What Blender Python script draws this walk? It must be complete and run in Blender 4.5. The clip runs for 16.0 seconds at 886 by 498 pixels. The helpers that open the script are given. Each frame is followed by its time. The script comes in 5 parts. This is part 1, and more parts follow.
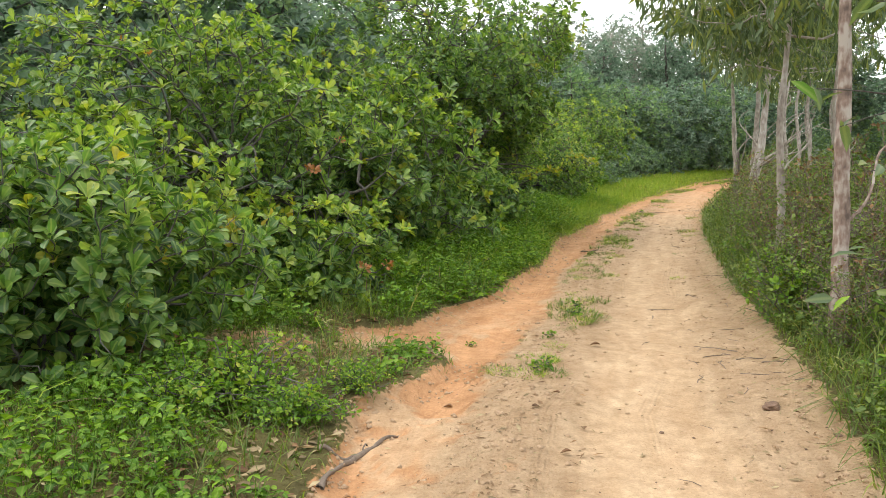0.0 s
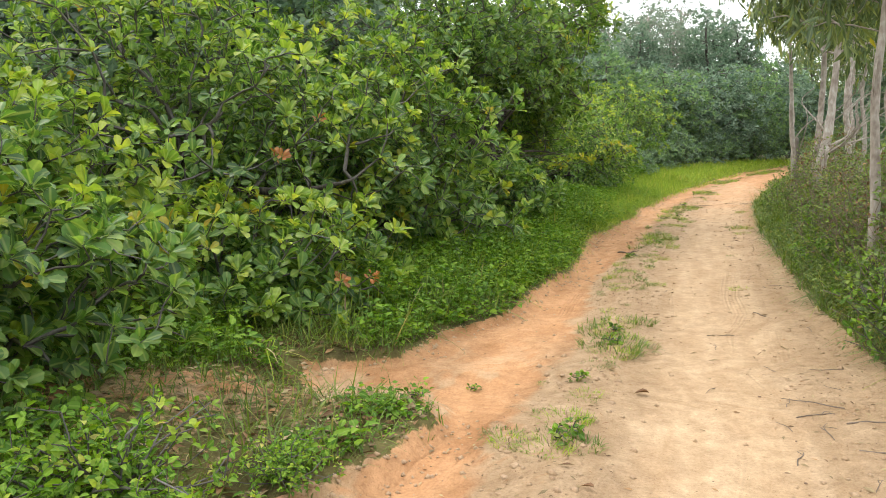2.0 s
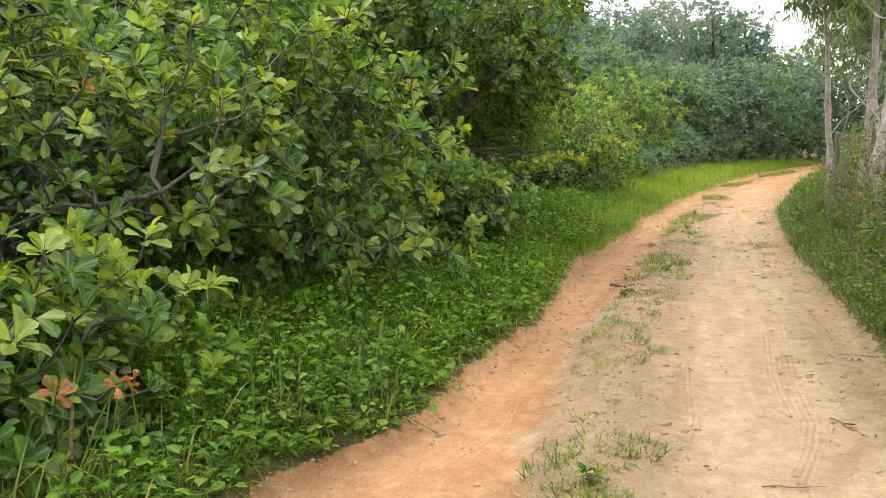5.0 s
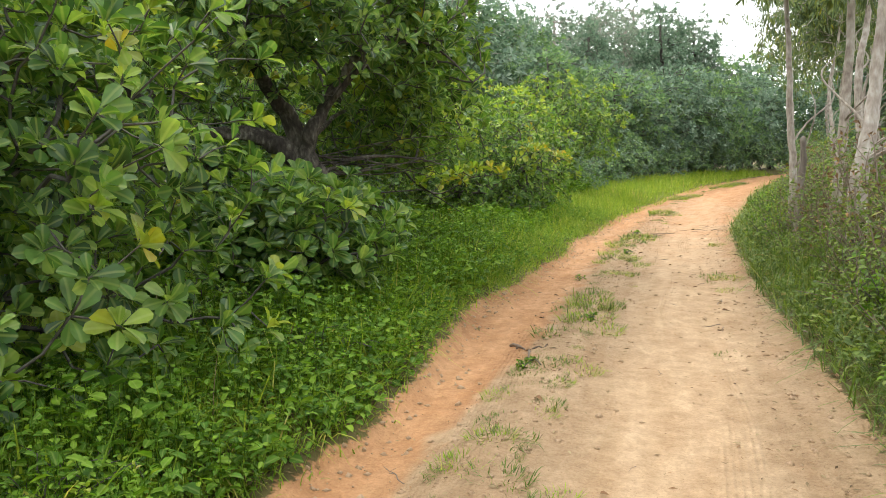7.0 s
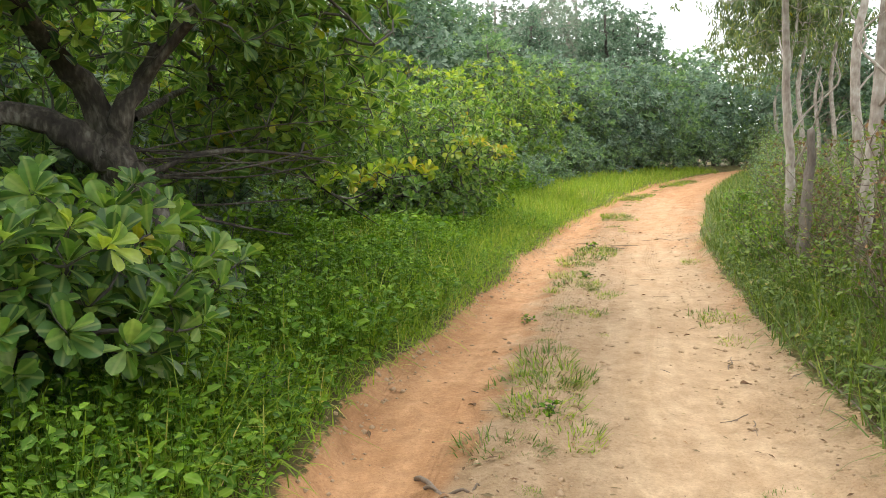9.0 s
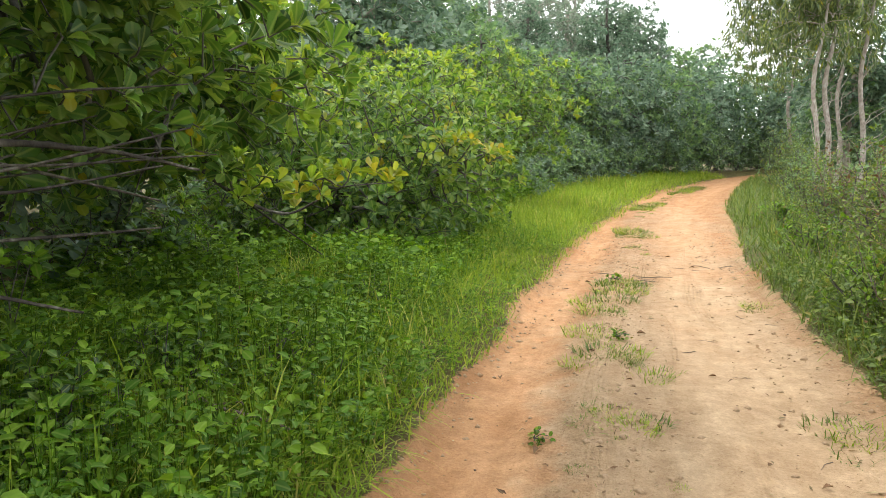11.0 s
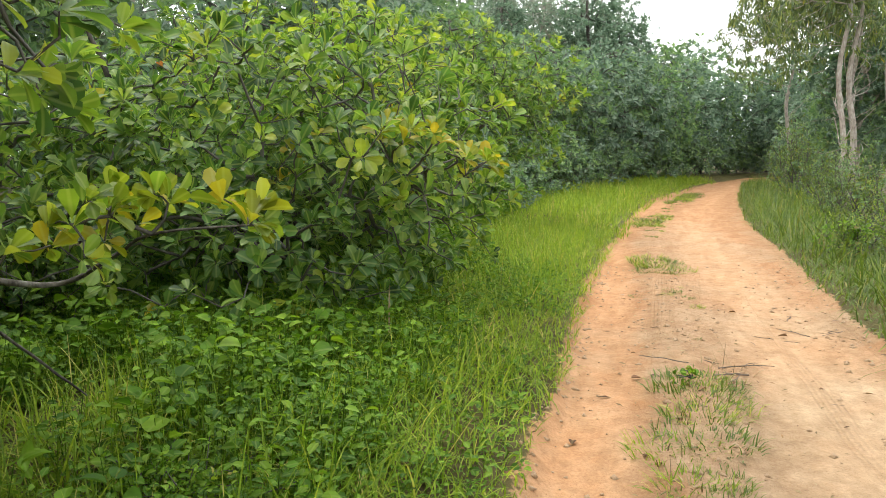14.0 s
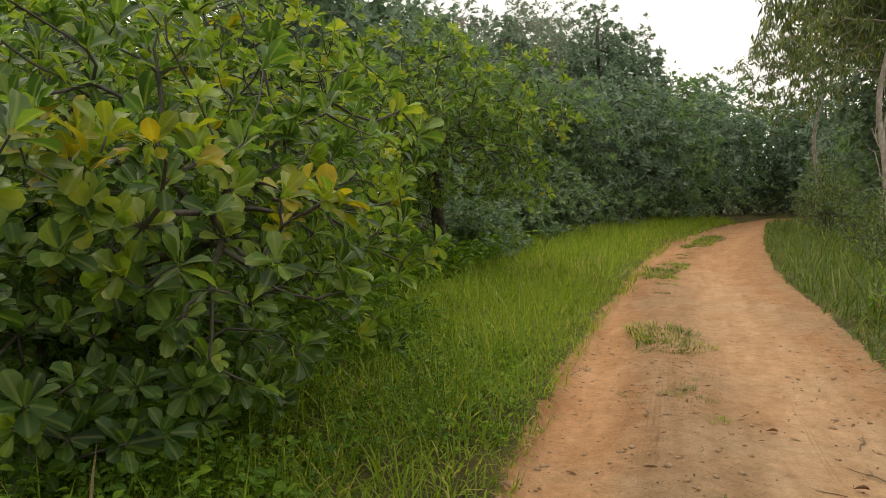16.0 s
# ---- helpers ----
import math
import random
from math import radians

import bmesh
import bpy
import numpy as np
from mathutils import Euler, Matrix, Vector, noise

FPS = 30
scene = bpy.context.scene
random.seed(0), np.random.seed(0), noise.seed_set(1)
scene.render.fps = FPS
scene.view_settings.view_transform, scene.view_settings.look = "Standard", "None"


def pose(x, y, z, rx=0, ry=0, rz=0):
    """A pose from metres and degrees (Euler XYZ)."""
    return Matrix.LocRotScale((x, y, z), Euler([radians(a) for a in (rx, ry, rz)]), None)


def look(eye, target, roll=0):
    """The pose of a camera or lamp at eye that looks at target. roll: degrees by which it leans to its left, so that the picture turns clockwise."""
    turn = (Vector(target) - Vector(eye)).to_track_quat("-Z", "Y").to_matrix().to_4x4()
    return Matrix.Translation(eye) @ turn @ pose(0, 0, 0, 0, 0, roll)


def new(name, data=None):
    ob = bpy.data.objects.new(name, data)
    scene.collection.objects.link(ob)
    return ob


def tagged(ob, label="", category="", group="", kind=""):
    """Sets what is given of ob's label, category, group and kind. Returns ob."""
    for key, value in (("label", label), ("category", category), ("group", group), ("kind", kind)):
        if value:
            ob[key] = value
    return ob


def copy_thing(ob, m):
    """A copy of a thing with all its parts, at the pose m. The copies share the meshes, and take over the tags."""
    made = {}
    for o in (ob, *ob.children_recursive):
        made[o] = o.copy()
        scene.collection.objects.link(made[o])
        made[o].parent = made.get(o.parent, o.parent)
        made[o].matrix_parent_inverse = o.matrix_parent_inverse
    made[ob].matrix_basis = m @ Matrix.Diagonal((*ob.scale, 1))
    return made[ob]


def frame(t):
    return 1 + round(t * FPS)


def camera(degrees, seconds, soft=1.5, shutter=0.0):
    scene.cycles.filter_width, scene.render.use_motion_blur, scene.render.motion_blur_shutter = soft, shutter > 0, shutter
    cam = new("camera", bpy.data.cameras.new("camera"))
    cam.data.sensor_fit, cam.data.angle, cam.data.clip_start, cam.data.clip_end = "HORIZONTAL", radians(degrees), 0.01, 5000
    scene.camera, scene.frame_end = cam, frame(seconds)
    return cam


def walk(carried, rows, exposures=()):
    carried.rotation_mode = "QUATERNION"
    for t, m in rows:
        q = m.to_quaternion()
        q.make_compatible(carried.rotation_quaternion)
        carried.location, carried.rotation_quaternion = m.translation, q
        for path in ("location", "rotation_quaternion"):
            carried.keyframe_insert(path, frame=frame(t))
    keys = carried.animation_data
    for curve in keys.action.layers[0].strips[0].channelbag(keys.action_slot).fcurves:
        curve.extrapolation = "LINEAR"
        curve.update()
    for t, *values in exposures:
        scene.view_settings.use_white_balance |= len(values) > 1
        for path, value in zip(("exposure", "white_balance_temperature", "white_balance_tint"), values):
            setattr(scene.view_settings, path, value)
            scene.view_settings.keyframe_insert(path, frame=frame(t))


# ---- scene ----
cam = camera(58.2, 16.0, soft=0.8)
PATH = [
    (0, (-0.001, 0.046, 1.554), (-0.008, 2.033, 1.322), -1.1),
    (0.5, (0.104, 0.478, 1.547), (0.099, 2.464, 1.309), -1.0),
    (1, (0.208, 0.936, 1.524), (0.18, 2.921, 1.28), -1.1),
    (1.5, (0.209, 1.339, 1.525), (0.152, 3.322, 1.272), -1.1),
    (2, (0.233, 1.757, 1.482), (0.146, 3.739, 1.227), -1.1),
    (2.5, (0.251, 2.197, 1.458), (0.144, 4.178, 1.202), -1.3),
    (3, (0.301, 2.615, 1.461), (0.173, 4.595, 1.207), -1.3),
    (3.5, (0.436, 3.068, 1.454), (0.291, 5.045, 1.195), -1.4),
    (4, (0.545, 3.602, 1.419), (0.404, 5.581, 1.16), -1.4),
    (4.2, (0.593, 3.806, 1.44), (0.471, 5.786, 1.182), -1.4),
    (6.3, (1.389, 6.235, 1.364), (1.309, 8.219, 1.124), -1.1),
    (6.5, (1.475, 6.47, 1.363), (1.403, 8.456, 1.133), -1.2),
    (7, (1.648, 7.079, 1.352), (1.664, 9.066, 1.125), -1.2),
    (7.5, (1.759, 7.675, 1.309), (1.838, 9.661, 1.081), -1.1),
    (8, (1.843, 8.283, 1.318), (1.986, 10.264, 1.083), -1.1),
    (8.5, (1.913, 8.902, 1.355), (2.067, 10.882, 1.121), -1.1),
    (9, (2.041, 9.525, 1.354), (2.201, 11.504, 1.112), -0.9),
    (9.2, (2.082, 9.771, 1.378), (2.246, 11.75, 1.133), -1.0),
    (11.3, (2.438, 12.515, 1.335), (2.627, 14.491, 1.093), 0.2),
    (11.5, (2.4, 12.755, 1.313), (2.596, 14.73, 1.068), 0.2),
    (12, (2.351, 13.322, 1.308), (2.551, 15.297, 1.063), 0.1),
    (12.5, (2.412, 13.927, 1.329), (2.618, 15.902, 1.089), -0.1),
    (13, (2.526, 14.505, 1.346), (2.76, 16.477, 1.109), -0.1),
    (13.5, (2.724, 15.071, 1.355), (2.976, 17.041, 1.118), 0.0),
    (14, (2.912, 15.641, 1.356), (3.168, 17.611, 1.121), -0.2),
    (14.5, (3.121, 16.224, 1.387), (3.374, 18.194, 1.151), -0.2),
    (15, (3.316, 16.769, 1.367), (3.553, 18.745, 1.159), -0.2),
    (15.5, (3.617, 17.291, 1.347), (3.826, 19.275, 1.21), 0.0),
    (16, (3.946, 17.825, 1.336), (4.155, 19.809, 1.199), -0.2),
]
walk(cam, [(t, look(eye, target, roll)) for t, eye, target, roll in PATH],
     exposures=[(0.0, 0.3, 6500, 10), (2.0, 0.47, 6500, 10), (4.0, 0.5, 6500, 10), (9.0, 0.6, 6500, 10), (12.5, 0.58, 6500, 10), (14.6, 0.46, 6500, 10), (15.0, 0.16, 6700, 10), (15.5, -0.36, 7000, 11), (16.0, -0.5, 7400, 12)])

# ---- world and sun: a bright overcast day ----
SUN_ELEV, SUN_TURN = radians(62), radians(-80)
world = bpy.data.worlds.new("overcast_sky")
scene.world = world
world.use_nodes = True
wn, wl = world.node_tree.nodes, world.node_tree.links
wn.clear()
w_out = wn.new("ShaderNodeOutputWorld")
w_bg = wn.new("ShaderNodeBackground")
w_sky = wn.new("ShaderNodeTexSky")
w_sky.sky_type = "NISHITA"
w_sky.sun_disc = False
w_sky.sun_elevation, w_sky.sun_rotation = SUN_ELEV, SUN_TURN
w_sky.air_density, w_sky.dust_density, w_sky.ozone_density = 1.0, 6.0, 1.0
w_mix = wn.new("ShaderNodeMixRGB")
w_mix.inputs["Fac"].default_value = 0.78
w_cloud = wn.new("ShaderNodeTexNoise")
w_cloud.inputs["Scale"].default_value = 2.2
w_cloud.inputs["Detail"].default_value = 5.0
w_ramp = wn.new("ShaderNodeValToRGB")
w_ramp.color_ramp.elements[0].position, w_ramp.color_ramp.elements[0].color = 0.3, (13.2, 13.5, 14.0, 1)
w_ramp.color_ramp.elements[1].position, w_ramp.color_ramp.elements[1].color = 0.7, (16.6, 16.8, 17.0, 1)
wl.new(w_cloud.outputs["Fac"], w_ramp.inputs["Fac"])
wl.new(w_sky.outputs["Color"], w_mix.inputs["Color1"])
wl.new(w_ramp.outputs["Color"], w_mix.inputs["Color2"])
wl.new(w_mix.outputs["Color"], w_bg.inputs["Color"])
w_bg.inputs["Strength"].default_value = 0.135
wl.new(w_bg.outputs["Background"], w_out.inputs["Surface"])

sun = new("sun", bpy.data.lights.new("sun", "SUN"))
sun.data.energy, sun.data.angle, sun.data.color = 1.0, radians(20), (1.0, 0.97, 0.92)
SUN_DIR = Vector((math.sin(SUN_TURN) * math.cos(SUN_ELEV), math.cos(SUN_TURN) * math.cos(SUN_ELEV), math.sin(SUN_ELEV)))
sun.matrix_world = look(SUN_DIR * 60, (0, 0, 0))

# ---- materials ----


def material(name):
    mat = bpy.data.materials.new(name)
    mat.use_nodes = True
    return mat, mat.node_tree.nodes, mat.node_tree.links, mat.node_tree.nodes["Principled BSDF"]


def ramp_node(nodes, stops):
    node = nodes.new("ShaderNodeValToRGB")
    els = node.color_ramp.elements
    while len(els) < len(stops):
        els.new(0.5)
    for el, (at, col) in zip(els, stops):
        el.position, el.color = at, (*col, 1)
    return node


def leaf_material(name, stops, rough=0.42, through_light=0.48, vein=0.25, spec=0.45, glow=(1.7, 1.65, 0.72)):
    """A leaf: hue by island, mottled, a pale midrib, lit through from behind."""
    mat, n, l, bsdf = material(name)
    geo = n.new("ShaderNodeNewGeometry")
    ramp = ramp_node(n, stops)
    tex = n.new("ShaderNodeTexNoise")
    tex.inputs["Scale"].default_value = 38.0
    tex.inputs["Detail"].default_value = 3.0
    mott = n.new("ShaderNodeMapRange")
    mott.inputs["From Min"].default_value, mott.inputs["From Max"].default_value = 0.3, 0.7
    mott.inputs["To Min"].default_value, mott.inputs["To Max"].default_value = 0.72, 1.2
    mul = n.new("ShaderNodeMixRGB")
    mul.blend_type = "MULTIPLY"
    mul.inputs["Fac"].default_value = 1.0
    uv = n.new("ShaderNodeUVMap")
    sep = n.new("ShaderNodeSeparateXYZ")
    sub = n.new("ShaderNodeMath")
    sub.operation = "SUBTRACT"
    sub.inputs[1].default_value = 0.5
    ab = n.new("ShaderNodeMath")
    ab.operation = "ABSOLUTE"
    rib = n.new("ShaderNodeMapRange")
    rib.inputs["From Min"].default_value, rib.inputs["From Max"].default_value = 0.02, 0.07
    rib.inputs["To Min"].default_value, rib.inputs["To Max"].default_value = vein, 0.0
    pale = n.new("ShaderNodeMixRGB")
    pale.inputs["Color2"].default_value = (0.42, 0.48, 0.16, 1)
    info = n.new("ShaderNodeObjectInfo")
    hue = n.new("ShaderNodeMath")
    hue.operation = "ADD"
    frac = n.new("ShaderNodeMath")
    frac.operation = "FRACT"
    l.new(geo.outputs["Random Per Island"], hue.inputs[0])
    l.new(info.outputs["Random"], hue.inputs[1])
    l.new(hue.outputs["Value"], frac.inputs[0])
    l.new(frac.outputs["Value"], ramp.inputs["Fac"])
    l.new(tex.outputs["Fac"], mott.inputs["Value"])
    l.new(ramp.outputs["Color"], mul.inputs["Color1"])
    l.new(mott.outputs["Result"], mul.inputs["Color2"])
    l.new(uv.outputs["UV"], sep.inputs["Vector"])
    l.new(sep.outputs["X"], sub.inputs[0])
    l.new(sub.outputs["Value"], ab.inputs[0])
    l.new(ab.outputs["Value"], rib.inputs["Value"])
    l.new(rib.outputs["Result"], pale.inputs["Fac"])
    l.new(mul.outputs["Color"], pale.inputs["Color1"])
    l.new(pale.outputs["Color"], bsdf.inputs["Base Color"])
    bsdf.inputs["Roughness"].default_value = rough
    bsdf.inputs["Specular IOR Level"].default_value = spec
    trans = n.new("ShaderNodeBsdfTranslucent")
    warm = n.new("ShaderNodeMixRGB")
    warm.blend_type = "MULTIPLY"
    warm.inputs["Fac"].default_value = 1.0
    warm.inputs["Color2"].default_value = (*glow, 1)
    l.new(pale.outputs["Color"], warm.inputs["Color1"])
    l.new(warm.outputs["Color"], trans.inputs["Color"])
    mix = n.new("ShaderNodeMixShader")
    mix.inputs["Fac"].default_value = through_light
    l.new(bsdf.outputs["BSDF"], mix.inputs[1])
    l.new(trans.outputs["BSDF"], mix.inputs[2])
    l.new(mix.outputs["Shader"], n["Material Output"].inputs["Surface"])
    return mat


def bark_material(name, stops, scale=9.0, bump=0.35, rough=0.85, patches=2.5):
    """Bark: blotched at arm's length, furrowed close to."""
    mat, n, l, bsdf = material(name)
    co = n.new("ShaderNodeTexCoord")
    mapping = n.new("ShaderNodeMapping")
    mapping.inputs["Scale"].default_value = (1, 1, 0.35)
    big = n.new("ShaderNodeTexNoise")
    big.inputs["Scale"].default_value, big.inputs["Detail"].default_value = patches, 6.0
    fine = n.new("ShaderNodeTexNoise")
    fine.inputs["Scale"].default_value, fine.inputs["Detail"].default_value = scale * 4, 6.0
    mix = n.new("ShaderNodeMath")
    mix.operation = "MULTIPLY_ADD"
    mix.inputs[1].default_value = 0.45
    ramp = ramp_node(n, stops)
    bmp = n.new("ShaderNodeBump")
    bmp.inputs["Strength"].default_value, bmp.inputs["Distance"].default_value = bump, 0.02
    l.new(co.outputs["Object"], mapping.inputs["Vector"])
    l.new(co.outputs["Object"], big.inputs["Vector"])
    l.new(mapping.outputs["Vector"], fine.inputs["Vector"])
    l.new(fine.outputs["Fac"], mix.inputs[0])
    half = n.new("ShaderNodeMath")
    half.operation = "MULTIPLY"
    half.inputs[1].default_value = 0.55
    l.new(big.outputs["Fac"], half.inputs[0])
    l.new(half.outputs["Value"], mix.inputs[2])
    l.new(mix.outputs["Value"], ramp.inputs["Fac"])
    l.new(ramp.outputs["Color"], bsdf.inputs["Base Color"])
    l.new(fine.outputs["Fac"], bmp.inputs["Height"])
    l.new(bmp.outputs["Normal"], bsdf.inputs["Normal"])
    bsdf.inputs["Roughness"].default_value = rough
    return mat


CASHEW = leaf_material("cashew_leaf", [(0.0, (0.028, 0.071, 0.018)), (0.45, (0.083, 0.178, 0.038)), (0.8, (0.145, 0.256, 0.055)), (1.0, (0.235, 0.335, 0.078))], 0.38, 0.44, 0.3)
YOUNG = leaf_material("young_cashew_leaf", [(0.0, (0.140, 0.250, 0.034)), (0.6, (0.235, 0.345, 0.046)), (1.0, (0.380, 0.425, 0.066))], 0.4, 0.4, 0.3)
RED = leaf_material("red_flush_leaf", [(0.0, (0.27, 0.12, 0.04)), (1.0, (0.46, 0.16, 0.055))], 0.4, 0.35, 0.2)
YELLOW = leaf_material("yellowing_leaf", [(0.0, (0.15, 0.22, 0.022)), (0.5, (0.25, 0.28, 0.024)), (1.0, (0.40, 0.32, 0.028))], 0.4, 0.42, 0.2)
# forest greens carry distance haze in their colour and glow: bluer, greyer, paler
HAZY_FOREST = leaf_material("hazy_forest_leaf", [(0.0, (0.080, 0.135, 0.095)), (0.5, (0.150, 0.220, 0.155)), (1.0, (0.255, 0.330, 0.240))], 0.5, 0.42, 0.1, glow=(1.2, 1.35, 1.1))
HAZE_PALE_FOREST = leaf_material("haze_pale_leaf", [(0.0, (0.13, 0.17, 0.13)), (0.5, (0.21, 0.26, 0.20)), (1.0, (0.30, 0.35, 0.27))], 0.5, 0.45, 0.1, glow=(1.2, 1.3, 1.1))
# light green of feathery trees, toned less yellow to match the haze
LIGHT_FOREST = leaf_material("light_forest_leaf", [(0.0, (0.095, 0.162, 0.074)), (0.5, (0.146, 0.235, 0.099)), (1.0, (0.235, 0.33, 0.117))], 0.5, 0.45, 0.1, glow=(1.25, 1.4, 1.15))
ACACIA = leaf_material("acacia_leaf", [(0.0, (0.055, 0.094, 0.041)), (0.6, (0.110, 0.165, 0.067)), (1.0, (0.231, 0.275, 0.073))], 0.45, 0.3, 0.15)
HERB = leaf_material("herb_leaf", [(0.0, (0.048, 0.122, 0.011)), (0.5, (0.108, 0.228, 0.017)), (1.0, (0.215, 0.355, 0.028))], 0.58, 0.38, 0.2, 0.25, glow=(1.4, 1.4, 0.55))
WEED = leaf_material("weed_leaf", [(0.0, (0.055, 0.100, 0.022)), (0.5, (0.115, 0.185, 0.034)), (0.9, (0.20, 0.27, 0.05)), (1.0, (0.27, 0.22, 0.08))], 0.55, 0.38, 0.15, glow=(1.4, 1.4, 0.6))
GRASS = leaf_material("grass_blade", [(0.0, (0.131, 0.218, 0.023)), (0.5, (0.218, 0.328, 0.033)), (0.9, (0.316, 0.399, 0.045)), (1.0, (0.503, 0.437, 0.167))], 0.55, 0.38, 0.0, 0.25)
# dull olive grass; on the near left bank it doubles as painted shade
GRASS_DARK = leaf_material("olive_and_shade_grass", [(0.0, (0.064, 0.117, 0.017)), (0.6, (0.113, 0.176, 0.024)), (0.92, (0.176, 0.232, 0.036)), (1.0, (0.320, 0.273, 0.120))], 0.45, 0.35, 0.0)
DRY = leaf_material("dry_stalk", [(0.0, (0.16, 0.12, 0.07)), (0.6, (0.30, 0.23, 0.13)), (1.0, (0.42, 0.34, 0.20))], 0.8, 0.1, 0.0, 0.1)
DRYLEAF = leaf_material("dead_leaf", [(0.0, (0.10, 0.055, 0.03)), (0.6, (0.20, 0.11, 0.06)), (1.0, (0.34, 0.20, 0.10))], 0.75, 0.1, 0.1, 0.2)
BARK_DARK = bark_material("cashew_bark", [(0.32, (0.016, 0.013, 0.010)), (0.47, (0.045, 0.037, 0.029)), (0.55, (0.10, 0.088, 0.070)), (0.64, (0.20, 0.19, 0.16))], 9, 0.7, 0.9, 5.0)
BARK_TWIG = bark_material("twig_bark", [(0.3, (0.045, 0.040, 0.034)), (0.7, (0.15, 0.138, 0.12))], 14)
BARK_PALE = bark_material("pale_bark", [(0.3, (0.16, 0.12, 0.095)), (0.5, (0.34, 0.295, 0.25)), (0.68, (0.50, 0.47, 0.42))], 8, 0.7, 0.85, 7.0)
BARK_RED = bark_material("flaking_brown_bark", [(0.36, (0.10, 0.07, 0.055)), (0.48, (0.24, 0.17, 0.135)), (0.58, (0.40, 0.35, 0.30))], 8, 0.4, 0.85, 7)
STICK = bark_material("weathered_stick", [(0.3, (0.10, 0.075, 0.055)), (0.7, (0.26, 0.20, 0.15))], 20)
CRUMB = bark_material("sandy_crumb", [(0.3, (0.33, 0.212, 0.12)), (0.7, (0.47, 0.335, 0.205))], 20, 0.6)
CLOD = bark_material("dark_clod", [(0.3, (0.10, 0.06, 0.04)), (0.7, (0.26, 0.16, 0.10))], 20, 0.8)
POST = bark_material("grey_post_wood", [(0.3, (0.07, 0.055, 0.045)), (0.7, (0.22, 0.19, 0.16))], 12)
WIRE, _n, _l, _b = material("rusty_wire")
_b.inputs["Base Color"].default_value, _b.inputs["Metallic"].default_value, _b.inputs["Roughness"].default_value = (0.10, 0.06, 0.045, 1), 0.6, 0.7


def ground_material():
    """Sand, clay and leaf litter, told apart by the sheet's own soil attributes."""
    mat, n, l, bsdf = material("sandy_soil")

    def noise_of(scale, detail=6.0, rough=0.6):
        node = n.new("ShaderNodeTexNoise")
        node.inputs["Scale"].default_value, node.inputs["Detail"].default_value, node.inputs["Roughness"].default_value = scale, detail, rough
        l.new(co.outputs["Object"], node.inputs["Vector"])
        return node

    def mixed(kind, fac, a, b):
        node = n.new("ShaderNodeMixRGB")
        node.blend_type = kind
        for sock, val in (("Fac", fac), ("Color1", a), ("Color2", b)):
            if hasattr(val, "is_linked"):
                l.new(val, node.inputs[sock])
            else:
                node.inputs[sock].default_value = val if sock == "Fac" else (*val, 1)
        return node.outputs["Color"]

    def ranged(sock, a, b, c, d):
        node = n.new("ShaderNodeMapRange")
        for key, val in (("From Min", a), ("From Max", b), ("To Min", c), ("To Max", d)):
            node.inputs[key].default_value = val
        l.new(sock, node.inputs["Value"])
        return node.outputs["Result"]

    def attr(name):
        node = n.new("ShaderNodeAttribute")
        node.attribute_name = name
        return node.outputs["Fac"]

    co = n.new("ShaderNodeTexCoord")
    uv = n.new("ShaderNodeUVMap")
    along = n.new("ShaderNodeMapping")
    along.inputs["Scale"].default_value = (1.0, 0.5, 1.0)
    l.new(uv.outputs["UV"], along.inputs["Vector"])
    broad, mid, grit, speck = noise_of(0.9), noise_of(3.2, 7.0, 0.65), noise_of(55.0, 8.0, 0.7), noise_of(140.0, 3.0)
    tooth = noise_of(16.0, 5.0)
    l.new(along.outputs["Vector"], mid.inputs["Vector"])
    # tyre treads: fine parallel grooves in worn bands
    sep = n.new("ShaderNodeSeparateXYZ")
    l.new(uv.outputs["UV"], sep.inputs["Vector"])
    freq = n.new("ShaderNodeMath")
    freq.operation = "MULTIPLY"
    freq.inputs[1].default_value = 2 * math.pi / 0.034
    l.new(sep.outputs["X"], freq.inputs[0])
    groove = n.new("ShaderNodeMath")
    groove.operation = "SINE"
    l.new(freq.outputs["Value"], groove.inputs[0])
    lanes = n.new("ShaderNodeMapping")
    lanes.inputs["Scale"].default_value = (3.4, 0.16, 1.0)
    l.new(uv.outputs["UV"], lanes.inputs["Vector"])
    lane = n.new("ShaderNodeTexNoise")
    lane.inputs["Scale"].default_value, lane.inputs["Detail"].default_value = 1.0, 2.0
    l.new(lanes.outputs["Vector"], lane.inputs["Vector"])
    tread = n.new("ShaderNodeMath")
    tread.operation = "MULTIPLY"
    l.new(groove.outputs["Value"], tread.inputs[0])
    l.new(ranged(lane.outputs["Fac"], 0.56, 0.64, 0, 1), tread.inputs[1])
    sand = mixed("MIX", ranged(mid.outputs["Fac"], 0.35, 0.65, 0, 1), (0.40, 0.274, 0.160), (0.482, 0.350, 0.217))
    clay = mixed("MIX", ranged(mid.outputs["Fac"], 0.35, 0.65, 0, 1), (0.395, 0.207, 0.095), (0.495, 0.286, 0.147))
    add = n.new("ShaderNodeMath")
    l.new(attr("clay"), add.inputs[0])
    l.new(ranged(broad.outputs["Fac"], 0.3, 0.7, -0.16, 0.16), add.inputs[1])
    soil = mixed("MIX", ranged(add.outputs["Value"], 0.25, 0.75, 0, 1), sand, clay)
    streak_map = n.new("ShaderNodeMapping")
    streak_map.inputs["Scale"].default_value = (7.0, 0.55, 1.0)
    l.new(uv.outputs["UV"], streak_map.inputs["Vector"])
    streak = n.new("ShaderNodeTexNoise")
    streak.inputs["Scale"].default_value, streak.inputs["Detail"].default_value, streak.inputs["Distortion"].default_value = 1.0, 4.0, 0.6
